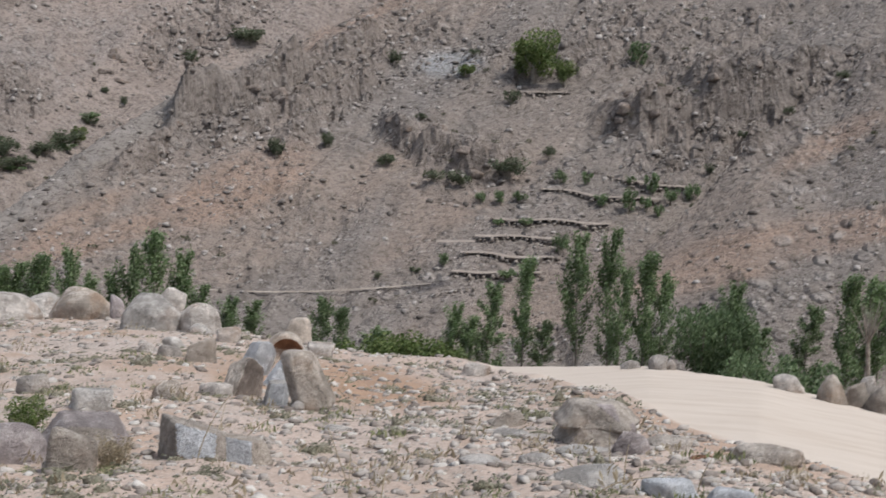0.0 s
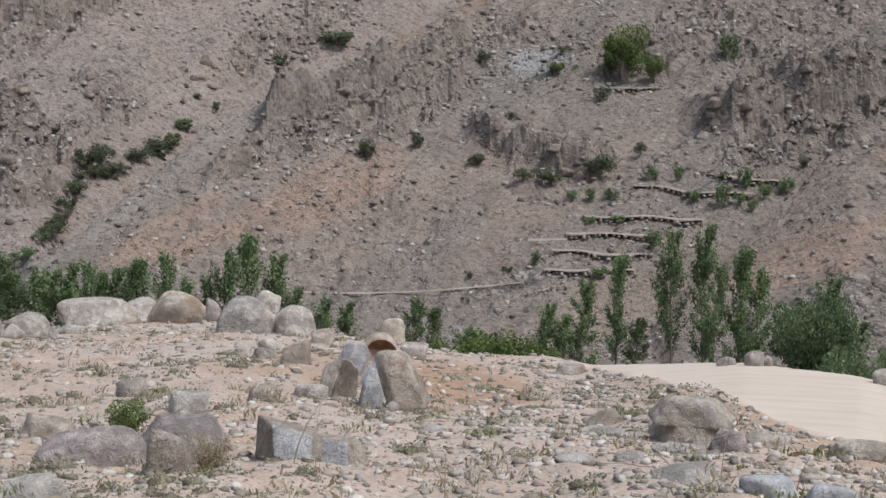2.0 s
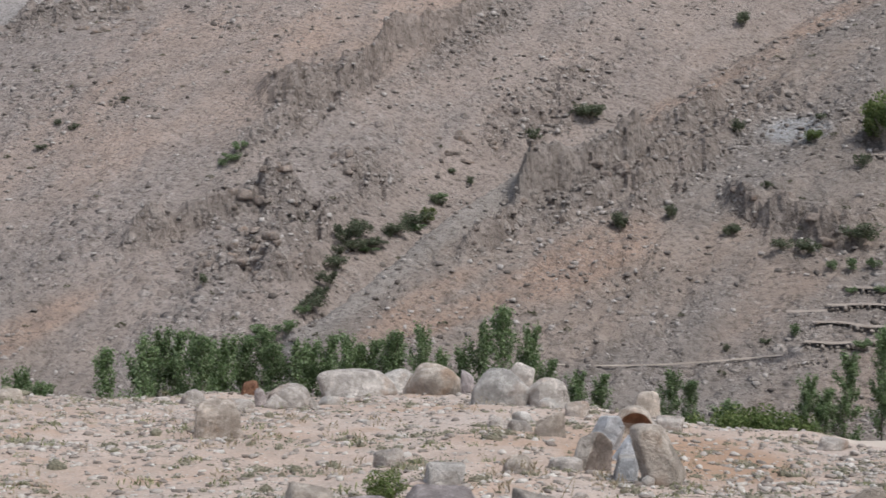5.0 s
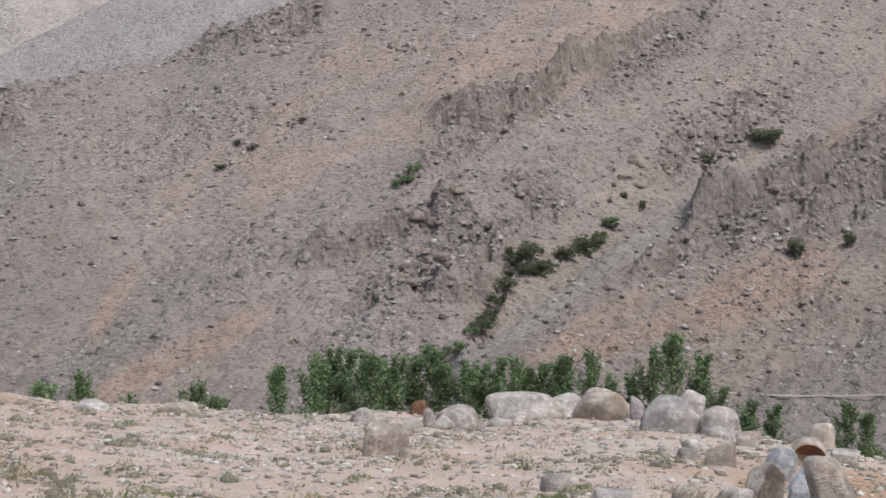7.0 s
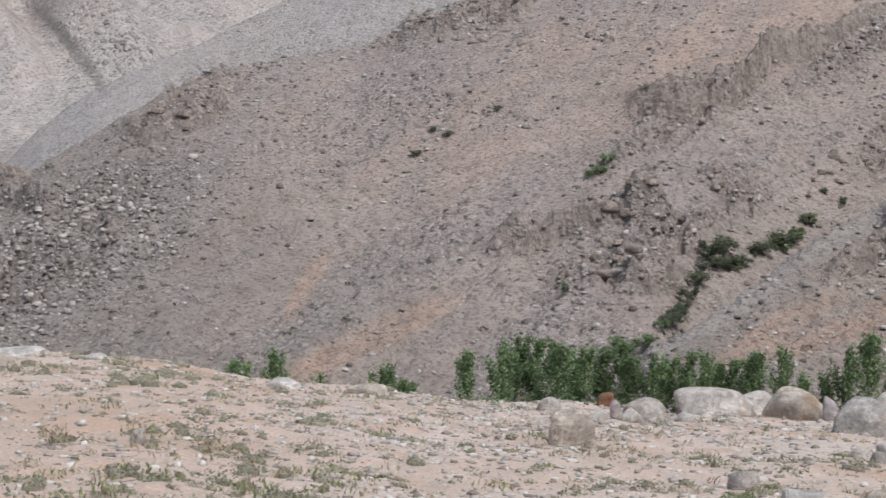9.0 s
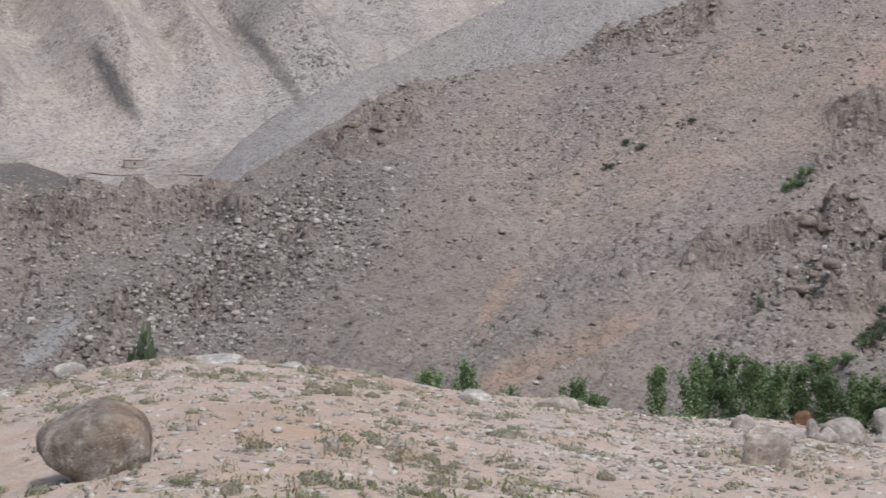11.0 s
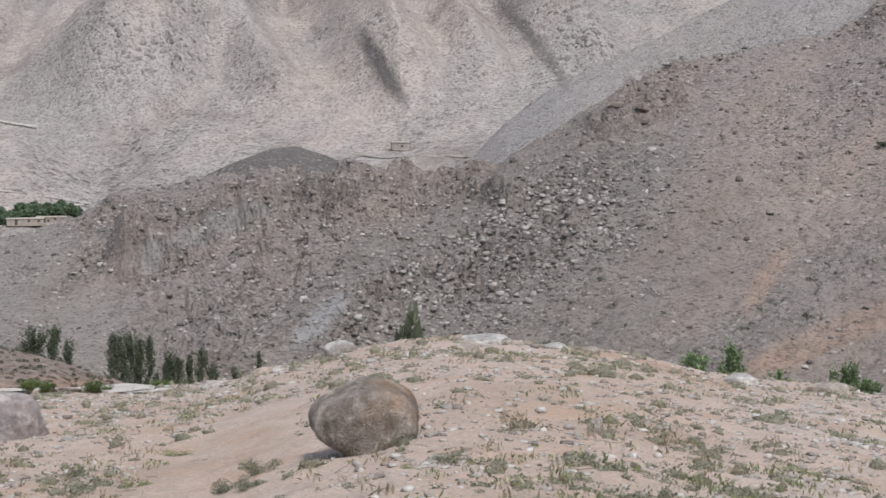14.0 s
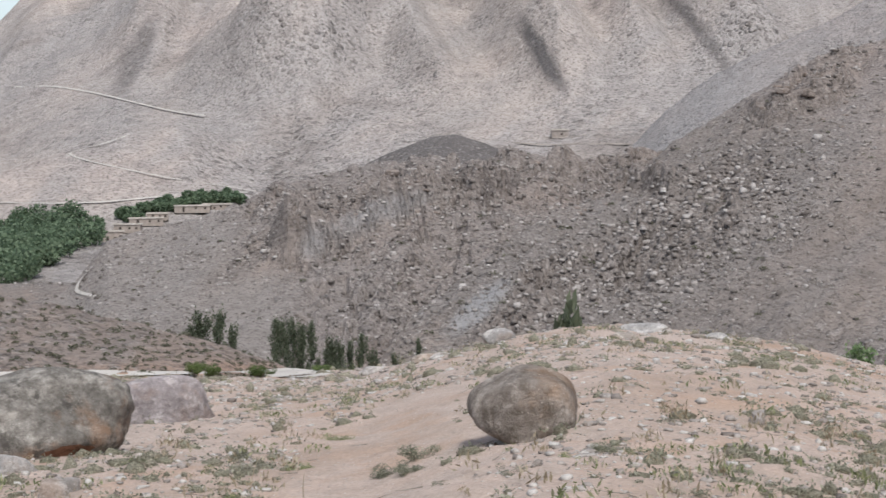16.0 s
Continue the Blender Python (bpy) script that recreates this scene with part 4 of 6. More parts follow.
def sow_hill():
    rng = np.random.RandomState(7)
    a, r = sow(rng, 160000, -66, 19, 120, 340, 1.3)
    z, _, top, zone = land(a, r)
    x, y = r * np.sin(np.radians(a)), r * np.cos(np.radians(a))
    e0 = np.degrees(np.arctan2(z - EYE.z, r))
    rocky = np.maximum(rockiness(a, e0, x, y), scarps(a, e0)[1])
    patch = smooth(-0.35, 0.45, fbm(x, y, 22, 4, 61))
    rubble = np.maximum(blob(a, e0, -41.0, -4.0, 7.5, 2.6, 32), 0.7 * blob(a, e0, -50.0, -5.0, 6.0, 2.2, 20))
    chance = (0.14 + 0.5 * patch + 0.5 * rocky + 0.5 * rubble) * (zone == 1) * np.where(top == 8, 0.15, 1) * np.where(top == 3, 0.3, 1) * np.where((a > -1) & (a < 9.5) & (e0 > -9.6) & (e0 < -4.4), 0.3, 1)
    keep = rng.uniform(0, 1, len(a)) < chance
    a, r, x, y, z, rocky, rubble = (q[keep] for q in (a, r, x, y, z, rocky, rubble))
    size = (0.19 + 0.75 * rng.uniform(0, 1, len(a)) ** 7 + (0.4 * rocky + 0.45 * rubble) * rng.uniform(0, 1, len(a)) ** 4) * (0.6 + r / 420)
    scatter_rocks("hillside_talus", "grey-brown broken stones strewn over the hillside", TALUS, np.stack([x, y, z], 1), size, 8, 0.62, 0.32)


def sow_scrub():
    """Small dark cushions and thorn scrub dotted over the hillsides."""
    rng = np.random.RandomState(15)
    a, r = sow(rng, 2600, -66, 19, 122, 320, 1.2)
    al, rl = sow(rng, 2600, -72, -54.5, 66, 90, 1.0)
    a, r = np.concatenate([a, al]), np.concatenate([r, rl])
    z, _, top, zone = land(a, r)
    x, y = r * np.sin(np.radians(a)), r * np.cos(np.radians(a))
    keep = (zone == 1) & (rng.uniform(0, 1, len(a)) < np.where(top == 2, 0.45, 0.12 + 0.5 * smooth(-0.2, 0.5, fbm(x, y, 30, 3, 63)))) & (top != 8)
    x, y, z, top = x[keep], y[keep], z[keep], top[keep]
    n = len(x)
    size = np.where(top == 2, rng.uniform(0.07, 0.26, n), rng.uniform(0.2, 0.75, n) ** 1.3)
    who = np.repeat(np.arange(n), 34)
    d = rng.normal(size=(len(who), 3))
    d /= np.linalg.norm(d, axis=1)[:, None]
    d[:, 2] = np.abs(d[:, 2]) * 0.75
    c = np.stack([x, y, z], 1)[who] + d * (size[who] * rng.uniform(0.5, 1.0, len(who)))[:, None]
    v, f = leaf_cards(c, 0.3 * size[who], rng, 1.5, 0.3)
    tagged(new("hillside_scrub", quick_mesh("hillside_scrub", v, f, DULL)), "small dull green scrub dotted over the hillsides", "plants", kind="stuff")


def sow_knoll():
    rng = np.random.RandomState(9)
    a, r = sow(rng, 125000, -70, 19, 7, 90, 1.6)
    z, road, top, zone = land(a, r)
    x, y = r * np.sin(np.radians(a)), r * np.cos(np.radians(a))
    patch = smooth(-0.45, 0.4, fbm(x, y, 5, 3, 71))
    # the trodden path past the egg-shaped boulder stays clear
    path = smooth(0.9, 1.6, along([polar(-58, 8), polar(-54.6, 11.5), polar(-52.6, 15), polar(-52.2, 21), polar(-50.5, 27)], x, y))
    keep = (rng.uniform(0, 1, len(a)) < (0.3 + 0.65 * patch) * (0.45 + 0.55 * smooth(-36, -20, a)) * path) & (zone == 0) & (road < 0.1)
    x, y, z, r = x[keep], y[keep], z[keep], r[keep]
    size = (0.033 + 0.115 * rng.uniform(0, 1, len(x)) ** 4) * (0.7 + r / 40)
    scatter_rocks("knoll_stones", "pale pebbles and small stones strewn on bare earth", PEBBLES, np.stack([x, y, z], 1), size, 10, 0.42)


def sow_tufts():
    """Low cushions and grass on the knoll, too many to count."""
    rng = np.random.RandomState(11)
    for name, label, mat, count, seed, tall, blades in (("cushion_plants", "low grey-green cushion plants on bare stony earth", SAGE, 6600, 81, 0.12, 34),
                                                       ("grass_tufts", "sparse green grass tufts among stones", GRASS, 1100, 91, 0.10, 40),
                                                       ("dry_grass", "dry straw-coloured grass among stones", STRAW, 2400, 97, 0.10, 20)):
        a, r = sow(rng, count * 3, -72, 20, 7, 90, 1.5)
        z, road, top, zone = land(a, r)
        x, y = r * np.sin(np.radians(a)), r * np.cos(np.radians(a))
        patch = smooth(-0.3, 0.45, fbm(x, y, 2.2, 3, seed))
        path = smooth(0.6, 1.5, along([polar(-58, 8), polar(-54.6, 11.5), polar(-52.6, 15), polar(-52.2, 21), polar(-50.5, 27)], x, y))
        keep = (rng.uniform(0, 1, len(a)) < (0.08 + 0.46 * patch ** 1.5) * path * np.where(r > 58, 1.6, 1.0)) & (zone == 0) & (road < 0.08)
        x, y, z, r = (q[keep][:count] for q in (x, y, z, r))
        n = len(x)
        size = rng.uniform(0.4, 1.4, n) ** 1.9 * (0.75 + r / 55) * np.where(np.arctan2(x, y) < -0.5, 1.5, 1.1)
        who = np.repeat(np.arange(n), blades)
        m = len(who)
        ang, rad = rng.uniform(0, 2 * np.pi, m), np.sqrt(rng.uniform(0, 1, m))
        half = 0.105 * size[who]
        hz = tall * size[who] * (1 - 0.75 * rad ** 2) * rng.uniform(0.35, 1.1, m)
        if mat is STRAW:
            half, hz = half * 0.5, hz * 1.5
        if mat is SAGE:
            # each cushion is a dense twiggy mound under its leaves
            vv, ff = ICO[1]
            body = vv[None] * (1 + 0.38 * rng.uniform(-1, 1, (n, len(vv), 1)))
            body = body * np.stack([0.038 * size * rng.uniform(0.8, 2.0, n), 0.034 * size, 0.034 * size * rng.uniform(0.6, 1.5, n)], 1)[:, None, :]
            turn = rng.uniform(-0.7, 0.7, n)[:, None] - np.arctan2(x, y)[:, None]
            bx = body[:, :, 0] * np.cos(turn) - body[:, :, 1] * np.sin(turn)
            by = body[:, :, 0] * np.sin(turn) + body[:, :, 1] * np.cos(turn)
            body = np.stack([bx + x[:, None], by + y[:, None], body[:, :, 2] + z[:, None]], -1)
            mounds = (ff[None] + (np.arange(n) * len(vv))[:, None, None]).reshape(-1, 3)
            tagged(new("cushion_mounds", quick_mesh("cushion_mounds", body.reshape(-1, 3), mounds, MOUND)), "low twiggy grey-green cushion mounds on bare stony earth", "plants", kind="stuff")
            half, hz = half * 0.85, hz * 0.75
        stretch = 1 + 0.8 * hash2(np.floor(x * 50), np.floor(y * 50), 3)[who]
        c = np.stack([x[who] + np.cos(ang) * rad * half * stretch, y[who] + np.sin(ang) * rad * half, z[who] + hz * 0.6], 1)
        v, f = leaf_cards(c, (0.0125 if mat is SAGE else 0.011) * np.clip(size[who], 0.9, 1.9), rng, 1.7 if mat is SAGE else 4.0, 0.5 if mat is SAGE else 2.0)
        ob = new(name, quick_mesh(name, v, f, mat))
        tagged(ob, label, "plants", kind="stuff")


def sow_twigs():
    """Dry woody stems lying about the cushions."""
    rng = np.random.RandomState(19)
    a, r = sow(rng, 230, -70, 18, 9, 30, 1.3)
    x, y = r * np.sin(np.radians(a)), r * np.cos(np.radians(a))
    ang, n = rng.uniform(0, 2 * math.pi, len(a)), rng.uniform(0.12, 0.4, len(a))
    px = np.stack([x + np.cos(ang) * n * u + rng.uniform(-0.03, 0.03, len(a)) for u in (0, 0.35, 0.7, 1)], 1)
    py = np.stack([y + np.sin(ang) * n * u + rng.uniform(-0.03, 0.03, len(a)) for u in (0, 0.35, 0.7, 1)], 1)
    pz, road, _, _ = land(np.degrees(np.arctan2(px, py)), np.hypot(px, py))
    pz = pz + 0.008 + np.array([0, 0.01, 0.02, 0.04])
    lines = [(list(zip(px[i], py[i], pz[i])), [0.005, 0.0045, 0.0035, 0.002]) for i in range(len(a)) if road[i].max() < 0.05]
    tagged(new("dry_twigs", tubes("dry_twigs", lines, BARK)), "dry twigs lying on bare earth", "twigs", kind="stuff")


sow_hill()
sow_scrub()
sow_twigs()
sow_knoll()
sow_tufts()


# ---- single rocks on the knoll ----
rock("pale long rounded granite boulder with a rusty end on the crest", -16.45, 37.2, 2.0, 0.70, PALE, 1, depth=0.7, square=0.2, cuts=1)
rock("pale rounded granite boulder on the stony crest", -15.4, 38.4, 1.75, 0.80, GREY, 2, depth=0.7, square=0.15, cuts=0)
rock("tan rounded granite boulder with rusty flank on the crest", -13.5, 36.76, 1.62, 0.80, TAN, 3, depth=0.8, square=0.2, cuts=0)
rock("large pale grey rounded granite boulder on the crest", -10.95, 31.70, 1.36, 0.80, GREY, 4, depth=0.8, square=0.34, rough=1.0, cuts=2)
rock("flat pale slab leaning behind a large boulder", -10.48, 35.76, 0.80, 0.99, PALE, 5, depth=0.4, square=0.5, lean=20)
rock("pale layered granite boulder on the stony crest", -9.2, 31.4, 1.0, 0.62, PALE, 6, depth=0.8, square=0.3, cuts=2, rough=1.4)
rock("small pale wedged stone between boulders", -9.23, 30.76, 0.53, 0.25, GREY, 7, depth=0.8, square=0.2)
rock("squarish tan boulder below the boulder row", -9.17, 23.27, 0.53, 0.39, TAN, 8, depth=0.8, square=0.55, cuts=2, rough=0.7)
rock("pale rounded granite boulder on the stony crest", -8.10, 29.61, 0.49, 0.32, PALE, 9, depth=0.8, square=0.2, cuts=-1)
rock("small pale flat stone on bare earth", -11.14, 24.60, 0.35, 0.17, PALE, 10, depth=0.8, square=0.3)
rock("small pale flat stone on bare earth", -10.36, 23.74, 0.43, 0.23, PALE, 11, depth=0.8, square=0.4)
rock("small grey stone between boulders", -10.18, 26.33, 0.39, 0.21, GREY, 12, depth=0.8, square=0.3)
rock("dark narrow rock wedged behind the boulders", -12.24, 36.01, 0.36, 0.60, PURPLE, 13, depth=0.8, square=0.4)
rock("lone squarish brown boulder on bare ground", -21.78, 23.71, 0.82, 0.63, EGG, 14, depth=0.8, square=0.6, cuts=3)
rock("pale rounded granite boulder on the stony crest", -19.06, 32.33, 0.97, 0.56, PALE, 15, depth=0.8, square=0.2, cuts=-1)
rock("small pale stone by the boulder row", -19.63, 32.00, 0.53, 0.30, PALE, 16, depth=0.8, square=0.3)
rock("small pale stone by the boulder row", -18.24, 32.72, 0.32, 0.22, PALE, 17, depth=0.8, square=0.2)
rock("rust-red upright rock on the crest", -20.53, 39.15, 0.56, 0.35, RUSTY, 18, depth=0.7, square=0.5)
rock("dark rock standing beside pale boulders", -20.14, 33.88, 0.30, 0.46, PURPLE, 19, depth=0.8, square=0.4)
rock("pale flat rock behind a brown boulder", -21.07, 32.05, 0.80, 0.24, PALE, 20, depth=0.8, square=0.3)
rock("pale rounded granite boulder on the stony crest", -22.70, 36.26, 0.64, 0.33, PALE, 21, depth=0.8, square=0.2, cuts=-1)
rock("small pale stone on the crest", -23.82, 37.86, 0.42, 0.10, PALE, 22, depth=0.8)
rock("pale rounded granite boulder on the stony crest", -29.56, 40.30, 0.95, 0.3, GREY, 23, depth=0.8, square=0.2, cuts=-1)
rock("pale grey stone half sunk in earth", -17.56, 33.15, 0.56, 0.18, GREY, 24, depth=0.8)
split_rock("tall tilted granite slab beside a dug hollow", -5.16, 16.85, 0.50, 0.36, 0.70, [TAN, BROWN], [((0.12, -0.97, 0.12), 0.6, 0), ((-0.96, -0.25, 0.1), 0.55, 1), ((0.95, -0.2, 0.12), 0.6, 0), ((0.35, 0.1, 0.93), 1.0, 0), ((-0.5, -0.3, 0.8), 0.98, 0), ((0, 1, 0), 0.6, 1), ((0, 0, -1), 1.0, 1), ((0.6, -0.5, 0.6), 0.95, 0)], 25, 9, 0.8, lean=-19)
split_rock("freshly split blue-grey rock leaning upright", -6.93, 21.10, 0.46, 0.3, 0.52, [BLUE, BROWN], [((0.3, -0.9, 0.3), 0.5, 0), ((-0.9, -0.4, 0.1), 0.7, 0), ((0.9, -0.3, 0.1), 0.6, 0), ((-0.3, 0.1, 0.95), 0.9, 0), ((0.5, 0.1, 0.85), 0.9, 0), ((0, 1, 0), 0.6, 1), ((0, 0, -1), 0.9, 1)], 26, lean=24)
split_rock("freshly split blue-grey rock with a dark gap", -6.2, 19.6, 0.38, 0.3, 0.36, [BLUE, BROWN], [((-0.2, -0.95, 0.25), 0.5, 0), ((-0.8, -0.3, 0.5), 0.7, 0), ((0.9, -0.3, 0.3), 0.6, 0), ((0.1, 0.1, 0.98), 0.9, 0), ((0, 1, 0), 0.6, 1), ((0, 0, -1), 0.9, 1)], 27, lean=14)
split_rock("squared blue-grey stone block in the hollow", -6.26, 17.39, 0.29, 0.24, 0.30, [BLUE, GREY], [((0.1, -0.98, 0.15), 0.7, 0), ((-1, -0.1, 0.15), 0.8, 1), ((1, -0.35, 0), 0.8, 0), ((-0.12, 0, 1), 0.85, 1), ((0, 1, 0), 0.8, 1), ((0, 0, -1), 0.9, 1)], 28, lean=8)
rock("small pale stone at the slab's foot", -5.51, 16.61, 0.18, 0.12, GREY, 29, depth=0.8, square=0.2)
split_rock("dark brown slanting rock behind split stones", -7.4, 18.31, 0.50, 0.4, 0.48, [BROWN, CLIFF], [((0.75, -0.62, 0.2), 0.45, 1), ((-0.6, -0.7, 0.4), 0.7, 0), ((-0.5, 0.1, 0.85), 0.8, 0), ((0.2, 0.2, 0.95), 0.9, 0), ((-1, 0, 0), 0.9, 0), ((0, 1, 0), 0.8, 0), ((0, 0, -1), 0.9, 0)], 30, 12, 0.7, lean=16)
rock("rounded tan rock on the crest", -5.49, 32.06, 0.62, 0.57, TAN, 32, depth=0.8, square=0.25)
rock("pale squarish rock on the crest", -4.58, 28.79, 0.54, 0.31, PALE, 33, depth=0.8, square=0.5)
rock("pale tan rock sunk in stony earth", -10.34, 16.57, 0.33, 0.23, TAN, 34, depth=0.8, square=0.2)
rock("flat pale stone in stony earth", -8.42, 18.03, 0.32, 0.16, PALE, 35, depth=0.8)
split_rock("angular boulder with a fresh blue-grey split face", -9.49, 12.0, 0.56, 0.42, 0.37, [BROWN, BLUE, RUSTY], [((0.10, -0.95, 0.30), 0.55, 1), ((-0.92, -0.38, 0.05), 0.80, 0), ((0.30, 0.05, 0.95), 0.62, 0), ((0.78, -0.60, 0.12), 0.86, 0), ((1, 0.3, 0), 1.0, 0), ((0, 1, 0.1), 0.9, 0), ((0, 0, -1), 0.8, 0), ((-0.25, -0.80, -0.55), 0.80, 2)], 36)
split_rock("angular rock with blue-grey split face", -7.38, 12.1, 0.43, 0.36, 0.22, [TAN, BLUE], [((-0.22, -0.92, 0.22), 0.6, 1), ((0.62, -0.74, 0.2), 0.72, 0), ((0.18, 0.1, 0.97), 0.6, 0), ((1, 0.2, 0.3), 0.95, 0), ((-1, 0, 0.1), 0.95, 1), ((0, 1, 0), 0.9, 0), ((0, 0, -1), 0.8, 0)], 37)
rock("lichen-spotted brown boulder with broken front", -14.0, 11.25, 0.40, 0.38, BROWN, 38, depth=0.8, square=0.5, cuts=0, rough=1.3)
split_rock("dark purple flat-topped boulder behind lichened rocks", -13.5, 12.6, 0.78, 0.5, 0.30, [PURPLE, BROWN], [((0, -1, 0.25), 0.7, 1), ((0.1, -0.25, 0.96), 0.55, 0), ((-0.9, -0.3, 0.4), 0.9, 0), ((0.95, -0.2, 0.3), 0.9, 0), ((0, 1, 0.2), 0.8, 0), ((0, 0, -1), 0.8, 1)], 40, 9, 0.6)
rock("grey angular boulder in stony earth", -13.26, 15.23, 0.46, 0.22, GREY, 41, depth=0.8, square=0.5, cuts=5)
rock("grey stone in stony earth", -15.30, 17.97, 0.42, 0.25, GREY, 42, depth=0.8, square=0.3)
rock("long low purple-brown rock mound", -16.95, 12.02, 0.88, 0.29, PURPLE, 43, depth=0.6, square=0.2, cuts=0, rough=0.5, sink=0.55)
rock("tan angular rock behind a low mound", -18.49, 13.52, 0.47, 0.18, TAN, 44, depth=0.8, square=0.55, cuts=4, lean=12)
rock("grey rough rock half sunk in gravel", -19.02, 9.97, 0.51, 0.18, GREY, 45, depth=0.8, square=0.3)
rock("small pale stone at a boulder's foot", -14.68, 11.20, 0.15, 0.10, PALE, 46, depth=0.8)
rock("pinkish tan stone in stony earth", -10.44, 16.81, 0.39, 0.25, TAN, 47, depth=0.8, square=0.25)
rock("pale flat stone in stony earth", -8.58, 18.18, 0.44, 0.15, PALE, 48, depth=0.8, square=0.2)
split_rock("lower half of a boulder cracked in two layers", 6.0, 13.65, 0.80, 0.5, 0.21, [BROWN, PURPLE], [((0.1, -1, 0.15), 0.7, 0), ((-0.9, -0.4, 0.3), 0.9, 0), ((0.7, -0.7, 0.2), 0.9, 1), ((0, 0, 1), 0.7, 0), ((1, 0.2, 0), 1.0, 0), ((0, 1, 0), 0.9, 0), ((0, 0, -1), 0.8, 0)], 49, 10, 0.9)
split_rock("upper slab of a cracked brown boulder with dark hollows", 6.05, 13.7, 0.82, 0.55, 0.25, [BROWN, PURPLE], [((-0.1, -1, 0.35), 0.75, 0), ((-0.8, -0.2, 0.5), 0.9, 0), ((0.75, -0.2, 0.6), 0.9, 0), ((0.05, 0.1, 1), 0.6, 0), ((0.4, -0.5, 0.75), 0.8, 1), ((0, 1, 0.2), 0.9, 0), ((0, 0, -1), 0.5, 0)], 50, 9, 1.2, sink=0.02, up=0.145)
rock("dark and white lichened rock beside a cracked boulder", 7.46, 12.76, 0.37, 0.19, PURPLE, 51, depth=0.6, square=0.35, cuts=4)
rock("brown rock half sunk in grass", 8.88, 13.01, 0.41, 0.12, BROWN, 52, depth=0.8, square=0.4)
rock("low grey rock in dry grass", 5.60, 12.82, 0.49, 0.07, GREY, 53, depth=0.8, square=0.2)
rock("large low grey rock in dry grass", 5.93, 11.13, 0.66, 0.13, GREY, 54, depth=0.8, square=0.25, cuts=3)
rock("blue-grey angular rock in dry grass", 9.05, 10.23, 0.44, 0.18, BLUE, 55, depth=0.8, square=0.45, cuts=4)
rock("blue-grey angular rock in dry grass", 11.31, 10.03, 0.35, 0.16, BLUE, 56, depth=0.8, square=0.4, cuts=4)
rock("flat grey stone in gravel", 2.72, 14.69, 0.44, 0.06, GREY, 57, depth=0.8)
rock("rounded tan rock near the road", 2.69, 16.30, 0.39, 0.16, TAN, 58, depth=0.8, square=0.3)
rock("small grey stone in gravel", 3.85, 14.10, 0.31, 0.06, PALE, 59, depth=0.8)
rock("low brown rock beside the road", 12.55, 12.90, 0.64, 0.14, BROWN, 60, depth=0.6, square=0.35)
rock("flat grey stone in gravel", 1.65, 12.06, 0.36, 0.06, GREY, 61, depth=0.8)
rock("small grey stone in gravel", 3.79, 12.12, 0.30, 0.06, GREY, 62, depth=0.8)
rock("small tan stone in gravel", -3.97, 14.68, 0.33, 0.06, GREY, 63, depth=0.8)
rock("flat tan stone in gravel", -0.79, 15.44, 0.52, 0.07, TAN, 64, depth=0.8)
rock("tan stone beside the dirt road", 13.60, 12.39, 0.24, 0.06, TAN, 65, depth=0.8)
rock("small reddish stone in grass", 10.17, 12.50, 0.23, 0.06, RUSTY, 66, depth=0.8)
rock("pale rock at the dirt road's edge", 8.31, 26.35, 0.35, 0.27, PALE, 67, depth=0.8, square=0.3)
rock("small pale rock at the dirt road's edge", 8.80, 26.50, 0.18, 0.18, PALE, 68, depth=0.8)
rock("flat pale rock at the dirt road's edge", 7.29, 26.62, 0.37, 0.16, PALE, 69, depth=0.8)
rock("tan rock in the roadside pile", 14.83, 23.85, 0.50, 0.44, TAN, 70, depth=0.8, square=0.3)
rock("tan rock in the roadside pile", 15.81, 24.08, 0.47, 0.40, TAN, 71, depth=0.8, square=0.35)
rock("brown rock in the roadside pile", 16.73, 23.86, 0.58, 0.48, BROWN, 72, depth=0.8, square=0.3)
rock("pale rock in the roadside pile", 16.05, 24.11, 0.31, 0.54, PALE, 73, depth=0.8, square=0.3)
rock("flat pale rock at the dirt road's edge", 13.21, 24.31, 0.51, 0.26, PALE, 74, depth=0.8)
rock("pale rock on the stony crest", 1.38, 25.75, 0.53, 0.23, PALE, 75, depth=0.8)
rock("pale rock on the bare crest", -32.71, 41.32, 1.11, 0.3, GREY, 76, depth=0.8, square=0.2)
rock("pale rock on the bare crest", -29.62, 39.90, 1.10, 0.34, TAN, 77, depth=0.8, square=0.25)
rock("flat pale rock on the bare crest", -42.42, 40.70, 1.46, 0.18, GREY, 78, depth=0.8, square=0.3)
rock("pale rounded rock on the bare crest", -47.92, 44.85, 1.07, 0.4, GREY, 79, depth=0.8, square=0.25)
rock("flat pale rock on the bare crest", -43.14, 37.73, 0.79, 0.2, TAN, 80, depth=0.8, square=0.3)
rock("small pale rock on the bare crest", -39.79, 41.30, 0.68, 0.2, GREY, 81, depth=0.8)
rock("small brown rock on the bare crest", -38.41, 40.45, 0.54, 0.17, BROWN, 82, depth=0.8)
rock("pale broken rock on the crest", -50.77, 44.68, 0.87, 0.2, TAN, 83, depth=0.8)
rock("pale broken rock on the crest", -50.08, 42.97, 0.80, 0.2, GREY, 84, depth=0.8)
rock("small pale rock on the crest", -52.81, 49.71, 0.93, 0.26, PALE, 85, depth=0.8)
rock("massive dark lichened boulder with rusty hollow at its base", -65.8, 22.60, 3.2, 1.28, LICHEN, 86, depth=0.8, square=0.1, cuts=0, sink=0.22, rough=1.2, face=(RUSTY, (0.25, -0.75, -0.6), 0.62))
